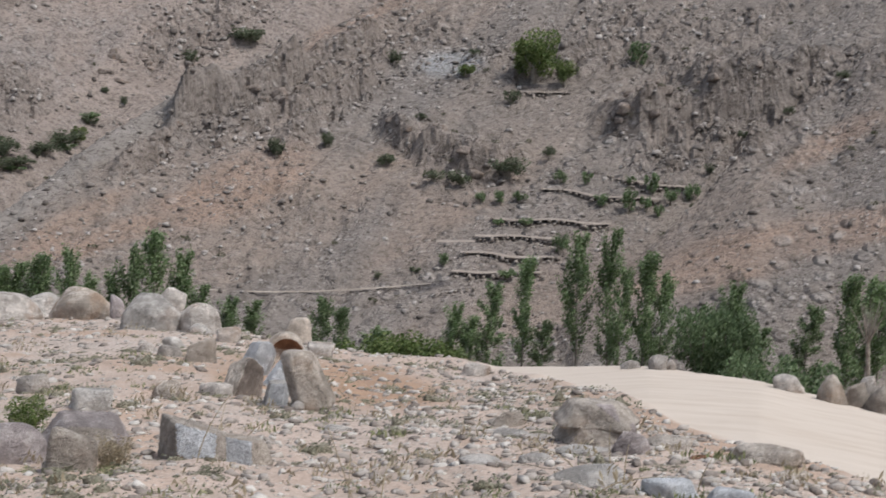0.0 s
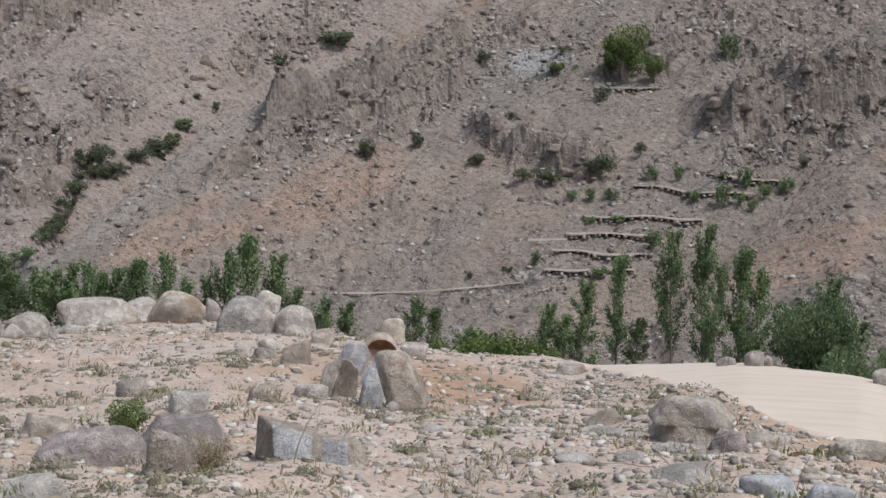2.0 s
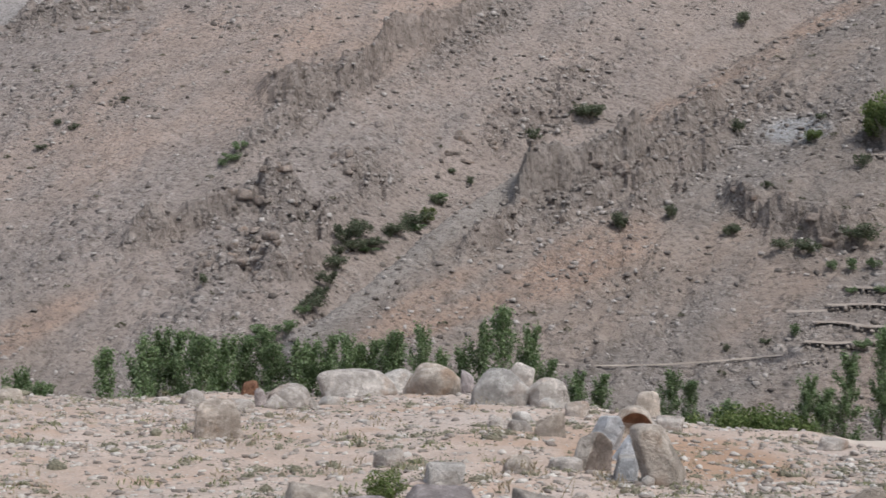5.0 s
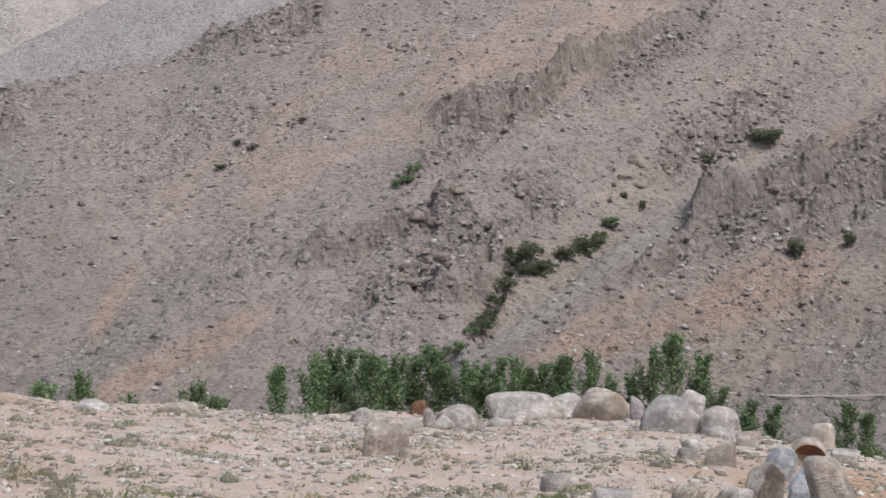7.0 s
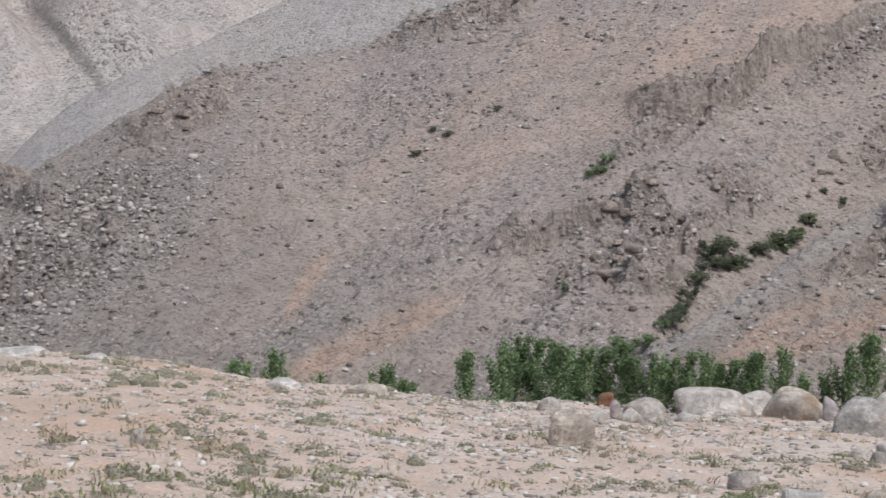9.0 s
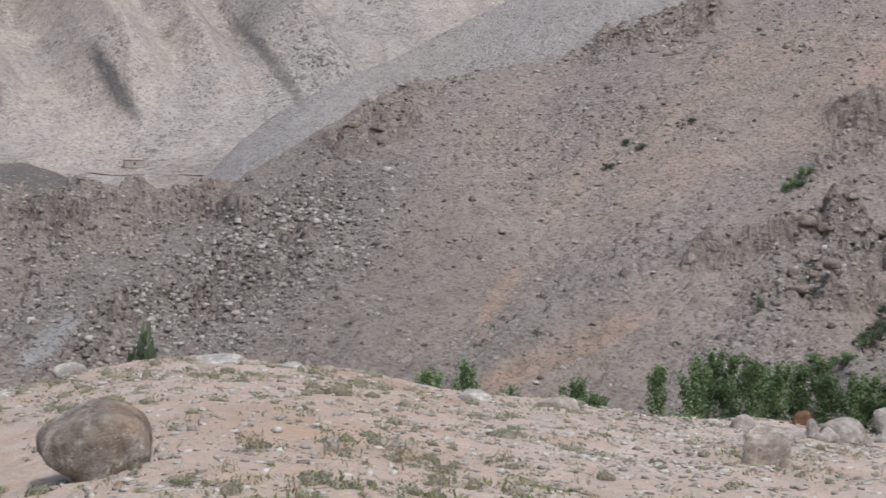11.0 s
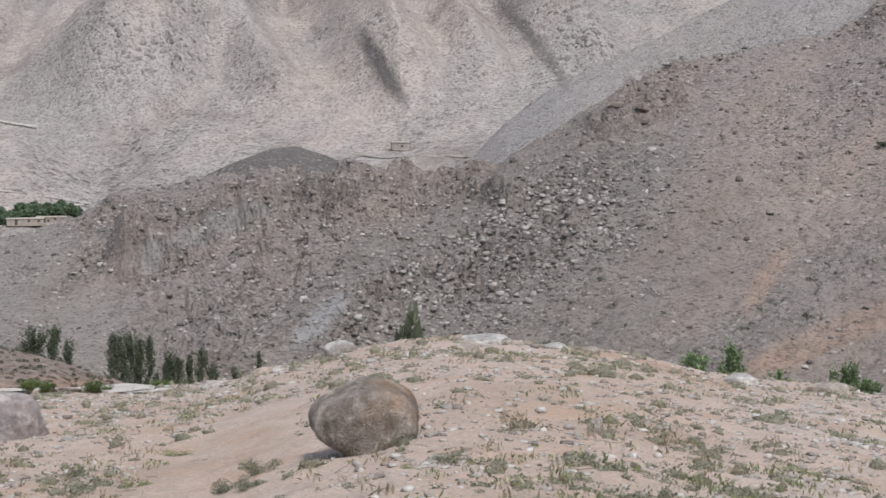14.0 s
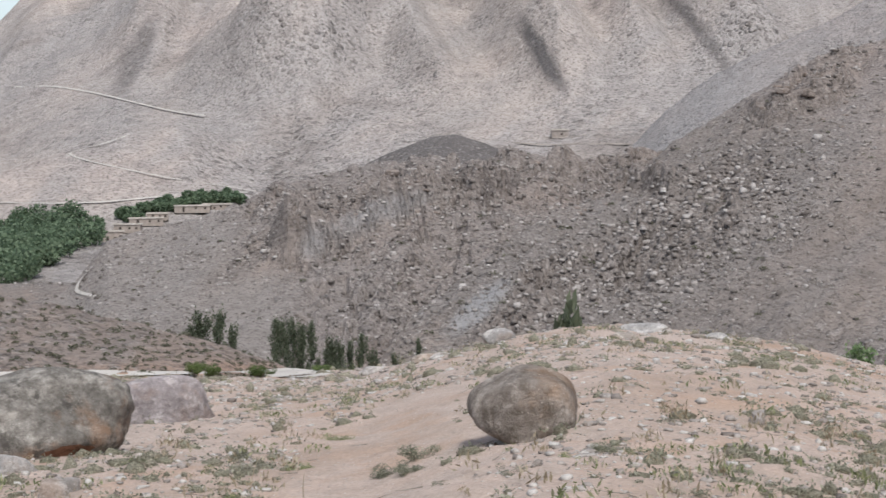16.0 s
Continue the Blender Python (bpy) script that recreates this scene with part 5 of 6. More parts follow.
rock("large low pale boulder with a purple weathered top", -61.2, 31.37, 3.0, 0.95, PURPLE, 87, depth=0.6, square=0.15, cuts=0, sink=0.45, rough=0.8)
rock("pale angular stone in dry grass", -64.75, 16.14, 0.35, 0.21, PALE, 88, depth=0.8, square=0.5)
rock("pale angular stone in dry grass", -64.13, 16.76, 0.21, 0.15, PALE, 89, depth=0.8, square=0.5)
rock("flat grey stone by a massive boulder", -66.12, 19.54, 0.53, 0.20, GREY, 90, depth=0.8)
rock("small white stone on bare earth", -58.07, 27.80, 0.31, 0.06, PALE, 91, depth=0.8)
rock("flat white stone on bare earth", -56.16, 35.27, 0.46, 0.08, PALE, 92, depth=0.8)
rock("small white stone on bare earth", -61.58, 20.56, 0.22, 0.11, PALE, 93, depth=0.8)
rock("small white stone on bare earth", -46.48, 12.64, 0.10, 0.06, PALE, 94, depth=0.8)
rock("small white stone on bare earth", -43.80, 18.93, 0.21, 0.06, PALE, 95, depth=0.8)
rock("small white stone on bare earth", -30.35, 29.46, 0.35, 0.06, PALE, 96, depth=0.8)
rock("small white stone on bare earth", -38.24, 18.76, 0.21, 0.18, PALE, 97, depth=0.8)


def cap_rock(a, r, w, h):
    """A hollowed cap: a shell of granite whose scooped front shows rust-red stone."""
    p, f, _ = hewn([((0, -1, 0.1), 0.8), ((-0.8, 0, 0.6), 0.9), ((0.8, 0, 0.6), 0.9), ((0, 0.1, 1), 0.95), ((1, 0, 0), 1.05), ((-1, 0, 0), 1.05), ((0, 1, 0.2), 0.9), ((0, 0, -1), 0.9)], 6, 31, 0.5, 5)
    c, size = np.array([0.12, -1.05, -0.15]), 0.88
    away = p - c
    far = np.linalg.norm(away, axis=1)
    hit = far < size
    p[hit] = c + away[hit] / far[hit][:, None] * size
    slots = hit[f].all(1).astype(int) * np.where(p[f][:, :, 2].mean(1) > 0.02, 1, 2)
    me = mesh_from("rock", p * np.array([w, w * 0.8, h]) * 0.5, f, [TAN, RUSTY, TAN], slots)
    ob = new("rock", me)
    x, y = polar(a, r)
    ob.matrix_basis = pose(x, y, ground_at(a, r) + 0.36 * h, 0, 0, -a) @ pose(0, 0, 0, 0, 8, 0)
    return tagged(ob, "cap-shaped rock with a hollowed rust-red front", "rock", "rocks on the knoll")


cap_rock(-5.95, 25.6, 0.68, 0.62)

# ---- bedrock outcrops ----
outcrop("fluted brown bedrock ridge breaking out of the hillside", (-10.04, 165.6, 191.6), (-5.57, 180.1, 197.6), 600)
outcrop("rounded brown bedrock knobs on the hillside", (-8.66, 163.9, 172.3), (-2.8, 181.2, 188.2), 611)
outcrop("small reddish-brown ledge on the hillside", (-12.16, 157.0, 160.6), (-9.94, 163.9, 167.6), 622)
outcrop("overhanging bedrock slab with a dark hollow beneath", (-2.14, 163.7, 171.9), (1.6, 159.0, 168.9), 633)
outcrop("craggy grey-brown bedrock outcrop on the stony hillside", (6.02, 168.1, 178.1), (9.36, 166.4, 186.3), 644)
outcrop("craggy grey-brown bedrock outcrop on the stony hillside", (8.84, 169.5, 179.0), (12.18, 172.1, 185.8), 655)
outcrop("craggy grey-brown bedrock outcrop on the stony hillside", (-17.27, 200.1, 208.3), (-15.44, 206.3, 213.6), 666)
outcrop("craggy grey-brown bedrock outcrop on the stony hillside", (-20.11, 187.5, 192.7), (-18.51, 188.7, 194.7), 677)
outcrop("craggy grey-brown bedrock outcrop on the stony hillside", (-3.87, 198.1, 224.1), (-1.64, 198.6, 208.9), 688)
outcrop("craggy grey-brown bedrock outcrop on the stony hillside", (-20.48, 171.5, 179.2), (-18.23, 173.6, 180.8), 699)
outcrop("craggy grey-brown bedrock outcrop on the stony hillside", (-13.47, 213.9, 221.3), (-10.76, 216.6, 226.1), 710)
outcrop("craggy grey-brown bedrock outcrop on the stony hillside", (-27.64, 272.2, 298.2), (-23.48, 252.5, 278.5), 721)
outcrop("craggy grey-brown bedrock outcrop on the stony hillside", (-38.52, 242.5, 268.5), (-34.9, 229.8, 255.8), 732)
outcrop("tall grey bedrock cliff with pale streaks on the spur", (-54.08, 244.7, 270.7), (-49.36, 263.8, 289.8), 743)
outcrop("craggy grey-brown bedrock outcrop on the stony hillside", (-48.93, 285.9, 311.9), (-45.35, 302.9, 328.9), 754)
outcrop("craggy grey-brown bedrock outcrop on the stony hillside", (-23.21, 177.2, 191.0), (-18.49, 172.8, 191.8), 765)
outcrop("craggy grey-brown bedrock outcrop on the stony hillside", (-19.89, 218.5, 226.3), (-15.25, 238.0, 245.9), 776)
outcrop("craggy grey-brown bedrock outcrop on the stony hillside", (-47.05, 198.6, 224.6), (-43.65, 207.5, 226.9), 787)


def egg_boulder():
    """The lone boulder, blunt at one end and undercut along its foot."""
    p, f, _ = hewn([((0.05, -0.1, 1), 0.80), ((-0.58, -0.1, 0.81), 0.74), ((-0.27, 0.0, -0.96), 0.72), ((-1, -0.2, -0.1), 1.08), ((1, -0.1, 0.12), 0.98), ((0.62, 0, 0.78), 0.98), ((0.75, -0.1, -0.65), 0.98), ((0.05, -1, 0.15), 0.85),
                    ((0.6, -0.8, 0.1), 0.98), ((-0.6, -0.8, 0.1), 0.9), ((0, 1, 0.1), 0.9), ((0, 0, -1), 0.92)], 9, 5, 1.1, 5)
    p = (p - (p.max(0) + p.min(0)) / 2) / ((p.max(0) - p.min(0)) / 2) * np.array([0.60, 0.48, 0.44])
    ob = new("egg_boulder", mesh_from("egg_boulder", p, f, [EGG]))
    x, y = polar(-47.05, 15.95)
    ob.matrix_basis = pose(x, y, ground_at(-47.05, 15.95) + 0.35, 0, 0, 47) @ pose(0, 0, 0, 0, 9, 0)
    tagged(ob, "lone brown egg-shaped boulder with lichen resting on bare earth", "rock", "rocks on the knoll")


egg_boulder()

# ---- trees of the valley and the terraces ----
POPLARS = [poplar_meshes(300 + i, POPLAR, 0.135 + 0.025 * (i % 3), lean=(0.03, 0.06, 0.0, 0.05, 0.08)[i]) for i in range(5)]
NARROW = [poplar_meshes(320 + i, SCRUB, 0.13, 4500, 0.03, 0.0) for i in range(2)]
WILLOWS = [bushy_meshes(340 + i, WILLOW, 9500, 0.028, 0.62, 18, 0.02) for i in range(2)]
FIELDS = [bushy_meshes(350 + i, WILLOW, 1100, 0.06, 0.5, 8, 0.28) for i in range(3)]
FRESHES = [bushy_meshes(360 + i, FRESH, 4500, 0.036, 0.52, 16, 0.1) for i in range(2)]
SCRUBS = [bushy_meshes(370 + i, SCRUB, 1300, 0.06, 0.6, 9, 0.0) for i in range(4)]
YELLOWS = [bushy_meshes(380, FRESH, 1200, 0.06, 0.6, 7, 0.0)]
PINES = [bushy_meshes(390, SCRUB, 1100, 0.08, 0.3, 12, 0.0)]
tally = iter(range(10000))


def grow(kinds, kind, label, category, group, a, r, h, wide):
    i = next(tally)
    return stand(kind, label, category, group, kinds[i % len(kinds)], a, r, h, wide, (i * 137) % 360)


def poplar(a, r, h, wide):
    i = next(tally)
    root = stand("poplar_tree", "slender green poplar growing in the valley below the knoll", "tree", "poplars in the valley", POPLARS[i % 5], a, r, h, wide * 0.86 * min(1.6, max(0.8, 9.0 / h)), -20 + (i * 37) % 40)
    return root


def narrow_poplar(a, r, h, wide):
    return grow(NARROW, "poplar_tree", "narrow dark green poplar in the side valley", "tree", "poplars in the side valley", a, r, h, wide)


def willow(a, r, h, wide):
    return grow(WILLOWS, "willow_tree", "broad grey-green willow beside the poplars", "tree", "willows by the road", a, r, h, wide * 0.6)


def pine(a, r, h, wide):
    return grow(PINES, "young_tree", "dark green young tree behind the crest", "tree", "", a, r, h, wide)


def roadside_bush(a, r, h, wide):
    return grow(FRESHES, "bush", "green bush in the valley", "bush", "bushes in the valley", a, r, h, wide)


def fresh_tree(a, r, h, wide):
    return grow(FRESHES, "tree", "fresh green leafy tree on the slope", "tree", "trees on the slope", a, r, h, wide * 0.9)


def field_tree(a, r, h, wide):
    return grow(FIELDS, "fruit_tree", "small green tree standing on the stone terraces", "tree", "trees on the terraces", a, r, h, wide * 0.95)


def scrub(a, r, h, wide):
    if -18.6 < a < -13.4:
        h, wide = 1.25 * h, 1.5 * wide
    return grow(SCRUBS, "bush", "dark green scrub bush on the rocky hillside", "bush", "bushes on the hillside", a, r, h, wide * 0.85)


def yellow_scrub(a, r, h, wide):
    return grow(YELLOWS, "bush", "yellow-green bush in the gully", "bush", "bushes on the hillside", a, r, h, wide * 0.85)


def dry_tree(a, r, h, wide):
    """A bare pale trunk with a thin dead spray on top, at the roadside."""
    x, y = polar(a, r)
    z = ground_at(a, r) - 0.1
    root = new("dead_tree")
    root.matrix_basis = pose(x, y, z)
    rng = np.random.RandomState(5)
    part("trunk", tubes("trunk", [([(0.1, 0, 0), (0.0, 0, h * 0.4), (0.12, 0, h * 0.75), (0.0, 0, h * 0.9)], [0.16, 0.13, 0.11, 0.07])], BARK), root)
    sprays = []
    for i in range(16):
        ang, s = rng.uniform(0, 2 * math.pi), rng.uniform(0.3, 0.8)
        sprays.append(([(0, 0, h * 0.88), (math.cos(ang) * s * 0.5, math.sin(ang) * s * 0.5, h * 0.94), (math.cos(ang) * s, math.sin(ang) * s, h * (0.97 + 0.04 * rng.uniform()))], [0.03, 0.02, 0.008]))
    part("dead_crown", tubes("dead_crown", sprays, BARK), root)
    tagged(root, "pale bare dead tree trunk with dry branches", "tree")


poplar(-10.95, 108.4, 11.3, 1)
poplar(-11.82, 107.0, 10.5, 0.9)
poplar(-9.91, 110.0, 9.7, 1)
poplar(-9.27, 107.5, 7.6, 0.8)
poplar(-14.24, 106.7, 10.1, 0.9)
poplar(-15.15, 110.0, 9.6, 1.1)
poplar(-13.43, 115.2, 7.5, 0.8)
poplar(-8.11, 114.0, 5.7, 0.8)
poplar(-7.26, 113.7, 5.5, 0.8)
poplar(-4.79, 108.2, 6.6, 0.9)
poplar(-3.88, 111.4, 5.5, 0.8)
poplar(-2.62, 108.8, 4.7, 1.2)
poplar(0.5, 107.7, 6.4, 0.7)
poplar(1.01, 107.1, 5.6, 0.8)
poplar(1.78, 108.1, 7.8, 1)
poplar(3.16, 115.3, 9.0, 0.95)
poplar(3.83, 114.3, 4.4, 1)
poplar(5.16, 114.1, 11.1, 0.95)
poplar(6.33, 114.0, 11.4, 0.95)
poplar(6.81, 107.9, 9.3, 0.8)
poplar(7.74, 109.1, 10.2, 1.1)
poplar(8.3, 112.3, 8.5, 0.9)
poplar(11.04, 113.3, 7.9, 1)
poplar(12.05, 114.5, 4.6, 1)
poplar(13.76, 114.8, 6.2, 1)
poplar(15.22, 106.9, 9.7, 1.1)
poplar(15.83, 112.1, 9.0, 1.2)
poplar(16.34, 112.7, 8.5, 1.1)
poplar(-16.06, 111.1, 8.9, 1.1)
poplar(-12.71, 107.8, 8.3, 0.9)
poplar(-25.96, 112.7, 9.9, 1)
poplar(-24.61, 108.9, 10.9, 1.1)
poplar(-23.91, 117.3, 10.2, 1.1)
poplar(-23.36, 116.7, 9.9, 1.1)
poplar(-22.84, 113.5, 9.9, 1)
poplar(-22.38, 111.0, 10.0, 1)
poplar(-21.96, 117.1, 8.8, 1)
poplar(-21.48, 113.7, 9.4, 1.1)
poplar(-20.85, 116.8, 8.6, 1.1)
poplar(-20.2, 116.5, 9.2, 1.1)
poplar(-19.68, 113.1, 8.5, 1)
poplar(-18.93, 112.1, 8.9, 1)
poplar(-18.3, 114.0, 8.4, 1)
poplar(-17.65, 112.3, 9.0, 1)
poplar(-17.11, 109.6, 9.4, 0.9)
poplar(-16.44, 111.1, 8.6, 0.8)
poplar(-15.18, 116.1, 8.4, 1)
poplar(-29.03, 108.4, 9.8, 0.8)
poplar(-28.29, 108.5, 8.7, 1)
poplar(-33.48, 101.3, 12.6, 0.9)
poplar(-34.65, 97.8, 12.7, 1.1)
poplar(-31.56, 100.3, 10.9, 1.2)
poplar(-29.09, 99.7, 11.1, 0.9)
poplar(-28.55, 98.4, 10.3, 1)
narrow_poplar(-59.34, 158.0, 11.1, 0.96)
narrow_poplar(-58.6, 150.0, 12.1, 0.7200000000000001)
narrow_poplar(-58.08, 152.1, 10.5, 0.6400000000000001)
narrow_poplar(-56.38, 150.0, 11.3, 0.6400000000000001)
narrow_poplar(-56.17, 154.3, 10.5, 0.6400000000000001)
narrow_poplar(-55.75, 150.8, 11.2, 0.6400000000000001)
narrow_poplar(-55.43, 151.6, 10.5, 0.6400000000000001)
narrow_poplar(-55.11, 155.5, 10.1, 0.6400000000000001)
narrow_poplar(-54.36, 151.2, 9.3, 0.7200000000000001)
narrow_poplar(-54.04, 153.6, 8.2, 0.7200000000000001)
narrow_poplar(-53.65, 157.0, 7.9, 0.7200000000000001)
narrow_poplar(-53.18, 149.0, 9.3, 0.6400000000000001)
narrow_poplar(-52.75, 148.6, 7.2, 0.7200000000000001)
narrow_poplar(-51.89, 150.3, 6.1, 0.7200000000000001)
narrow_poplar(-50.99, 155.7, 5.4, 0.7200000000000001)
willow(9.93, 108, 7.2, 1.0)
willow(10.77, 107, 7.1, 0.9)
willow(13.03, 90, 7.2, 1.2)
pine(-45.43, 70, 10.1, 0.3)
roadside_bush(-1.96, 104, 4.6, 1.0)
roadside_bush(-1.27, 104, 4.8, 1.0)
roadside_bush(-0.62, 104, 4.4, 1.0)
roadside_bush(-3.04, 104, 4.4, 1.0)
roadside_bush(-0.0, 104, 4.0, 1.0)
dry_tree(15.97, 60, 15.0, 1.0)
fresh_tree(3.28, 182.6, 6.59, 1.03)
fresh_tree(4.45, 181.2, 3.2, 0.89)
fresh_tree(2.85, 185.4, 4.36, 0.83)
field_tree(7.09, 185.4, 3.2, 1.05)
scrub(-7.43, 232.1, 2.55, 1.96)
scrub(-9.51, 224.6, 1.41, 1.62)
scrub(-6.35, 163.7, 2.05, 0.81)
scrub(-2.26, 162.5, 1.27, 1.7)
scrub(2.45, 177.4, 1.67, 1.25)
scrub(-0.95, 173.0, 0.95, 1.57)
scrub(2.38, 158.4, 2.36, 1.63)
scrub(0.6, 157.6, 1.61, 1.92)
scrub(-0.37, 157.0, 1.23, 2.0)
scrub(3.94, 163.3, 1.54, 0.92)
scrub(-1.94, 190.8, 2.1, 0.86)
field_tree(0.04, 142.0, 1.34, 1.0)
field_tree(2.43, 139.4, 1.31, 1.5)
field_tree(4.45, 143.8, 2.26, 0.75)
scrub(14.53, 154.7, 0.97, 1.5)
fresh_tree(0.72, 184.9, 1.74, 1.5)
scrub(1.02, 191.0, 0.9, 1.83)
field_tree(7.77, 155.1, 2.31, 0.74)
field_tree(8.51, 153.0, 2.16, 0.83)
field_tree(9.34, 154.3, 1.94, 0.94)
field_tree(6.96, 151.4, 2.49, 0.81)
field_tree(7.64, 151.8, 1.91, 0.81)
field_tree(8.12, 151.0, 1.42, 0.75)
field_tree(2.14, 153.1, 1.44, 1.08)
field_tree(2.89, 153.7, 1.57, 1.0)
field_tree(1.39, 153.7, 1.21, 1.1)
field_tree(5.42, 157.6, 1.48, 0.92)
field_tree(7.05, 156.8, 1.35, 0.82)
field_tree(4.39, 158.0, 1.61, 0.92)
scrub(11.09, 166.2, 1.04, 1.25)
scrub(12.7, 169.8, 1.07, 1.25)
scrub(9.92, 158.4, 1.12, 1.0)
scrub(-4.48, 166.6, 1.7, 0.85)
field_tree(2.06, 149.2, 0.94, 1.38)
field_tree(3.13, 149.0, 1.05, 1.44)
field_tree(5.88, 152.8, 1.32, 1.36)
scrub(-2.48, 140.3, 0.77, 1.14)
scrub(-1.04, 141.1, 0.66, 1.83)
yellow_scrub(-13.63, 199.6, 1.72, 1.18)
scrub(-17.02, 182.6, 1.07, 0.98)
scrub(-16.38, 184.7, 1.25, 1.48)
scrub(-15.62, 188.9, 0.76, 1.01)
scrub(-14.76, 193.0, 1.32, 1.57)
scrub(-14.1, 197.6, 1.50, 1.71)
scrub(-17.25, 179.4, 1.36, 1.55)
scrub(-17.71, 171.7, 0.95, 1.10)
scrub(-18.2, 167.0, 1.22, 1.50)
field_tree(-14.0, 196.4, 1.23, 2.5)
field_tree(-15.95, 185.8, 1.02, 2.86)
scrub(-16.69, 185.8, 2.41, 0.82)
scrub(-16.15, 188.9, 1.96, 0.92)
scrub(-15.08, 191.8, 0.98, 0.80)
scrub(-14.43, 196.1, 1.24, 0.95)
scrub(-17.49, 174.1, 1.60, 0.89)
scrub(-17.93, 169.5, 1.26, 1.14)
field_tree(-18.48, 164.9, 1.29, 1.5)
field_tree(-19.03, 160.6, 1.51, 1.67)
field_tree(-13.23, 206.3, 1.46, 1.89)
scrub(-15.73, 187.7, 0.94, 2.64)
scrub(-12.67, 213.1, 1.0, 1.0)
scrub(-11.99, 212.0, 1.0, 1.17)
scrub(-9.54, 225.2, 1.59, 1.44)
scrub(-7.41, 232.4, 2.01, 2.64)
field_tree(-20.98, 203.9, 1.76, 1.82)
field_tree(-20.6, 206.8, 1.46, 1.67)
field_tree(-21.26, 203.7, 1.12, 1.86)
scrub(-22.14, 171.9, 1.48, 0.82)
scrub(-6.36, 164.1, 1.93, 0.93)
scrub(-4.41, 167.0, 1.31, 1.0)
scrub(-2.17, 162.9, 1.15, 1.67)
scrub(-1.75, 270.5, 2.76, 1.15)
field_tree(-19.78, 160.8, 1.64, 2.31)
field_tree(-20.32, 160.0, 1.88, 1.67)
fresh_tree(-59.48, 66.2, 0.73, 1.43)
fresh_tree(-58.79, 67.2, 0.69, 1.38)
fresh_tree(-57.16, 60.2, 0.66, 1.29)
fresh_tree(-56.62, 60.0, 0.38, 1.5)
fresh_tree(-54.7, 60.0, 0.33, 2.86)
scrub(-27.2, 227.5, 1.07, 1.5)
scrub(-26.69, 222.7, 1.05, 1.5)
scrub(-27.85, 219.6, 0.86, 2.4)
scrub(-24.77, 230.6, 0.9, 1.6)
scrub(-11.97, 211.5, 0.83, 1.4)
scrub(-13.2, 205.5, 1.61, 1.5)
yellow_scrub(-13.6, 201.6, 1.42, 1.67)
scrub(-12.62, 213.1, 0.84, 1.2)


# ---- dry-stone terraces on the slope ----
def terrace(line):
    """A field wall of rough stones along (bearing, distance) points, with the earth tread behind it."""
    rng = np.random.RandomState(int(line[0][1] * 10))
    pts = []
    for (a0, r0), (a1, r1) in zip(line, line[1:]):
        n = max(2, int(abs(a1 - a0) * r0 / 57 / 0.55))
        pts += [(a0 + (a1 - a0) * k / n, r0 + (r1 - r0) * k / n) for k in range(n)]
    root = new("terrace_wall")
    spots, sizes = [], []
    edge = []
    for a, r in pts:
        r = r + 0.5 * math.sin(a * 2.1 + line[0][1])
        x, y = polar(a, r)
        z = ground_at(a, r)
        edge.append((a, r, z))
        for k in range(2):
            spots.append((x + rng.uniform(-0.2, 0.2), y + rng.uniform(-0.2, 0.2), z - 0.15 + 0.34 * k))
            sizes.append(rng.uniform(0.35, 0.6))
    stones = scatter_rocks("stonework", "", WALL_STONE, spots, sizes, 31, 0.7, 0.2)
    stones.parent = root
    for key in ("label", "category"):
        if key in stones:
            del stones[key]
    top = np.convolve([e[2] for e in edge], np.ones(9) / 9, "same")
    top[:5], top[-5:] = top[5], top[-6]
    verts = []
    for depth, lift in ((0.0, 0.50), (0.45, 0.55), (0.95, 0.58)):
        for (a, r, z), t in zip(edge, top):
            verts.append((*polar(a, r + depth), t + lift))
    n = len(edge)
    i = np.arange(3 * n).reshape(3, n)
    f = np.stack([i[:-1, :-1], i[:-1, 1:], i[1:, 1:], i[1:, :-1]], -1).reshape(-1, 4)
    part("tread", quick_mesh("tread", np.array(verts), f, TREAD, True), root, "pale earth tread")
    return tagged(root, "long low dry-stone terrace wall holding a narrow field", "stone wall", "terraces on the slope")


terrace([(6.15, 158.8), (7.75, 156.1), (9.44, 154.3)])
terrace([(3.72, 155.7), (5.86, 153.9), (8.41, 152.6)])
terrace([(1.83, 149.8), (4.19, 149.0), (6.54, 148.6)])
terrace([(1.2, 146.4), (2.92, 145.8), (4.85, 145.5)])
terrace([(0.68, 143.1), (2.51, 142.5), (4.66, 142.3)])
terrace([(0.37, 139.7), (2.1, 139.7), (4.04, 139.5)])
terrace([(-0.27, 137.0), (1.47, 136.8)])
terrace([(2.33, 179.4), (3.6, 179.7), (4.87, 179.2)])

# ---- shrubs and dry stems on the knoll ----
stand("shrub", "small bright green conifer-like shrub behind a purple boulder", "shrub", "shrubs on the knoll", bushy_meshes(400, FRESH, 4200, 0.03, 0.42, 12, 0.0), -15.5, 13.1, 0.44, 0.9)
DRYBUSH = bushy_meshes(401, STRAW, 4000, 0.03, 0.5, 20, 0.0)
stand("dry_bush", "dry straw-coloured bush against lichened boulders", "shrub", "shrubs on the knoll", DRYBUSH, -12.45, 11.3, 0.36, 0.8)
SAGES = [bushy_meshes(402 + i, SAGE, 2600, 0.035, 0.75, 12, 0.0) for i in range(2)]
GREENS = [bushy_meshes(405 + i, GRASS, 2400, 0.04, 0.75, 12, 0.0) for i in range(2)]


def low_shrub(kinds, label, a, r, h, wide):
    return grow(kinds, "low_shrub", label, "shrub", "low shrubs on the knoll", a, r, h, wide)


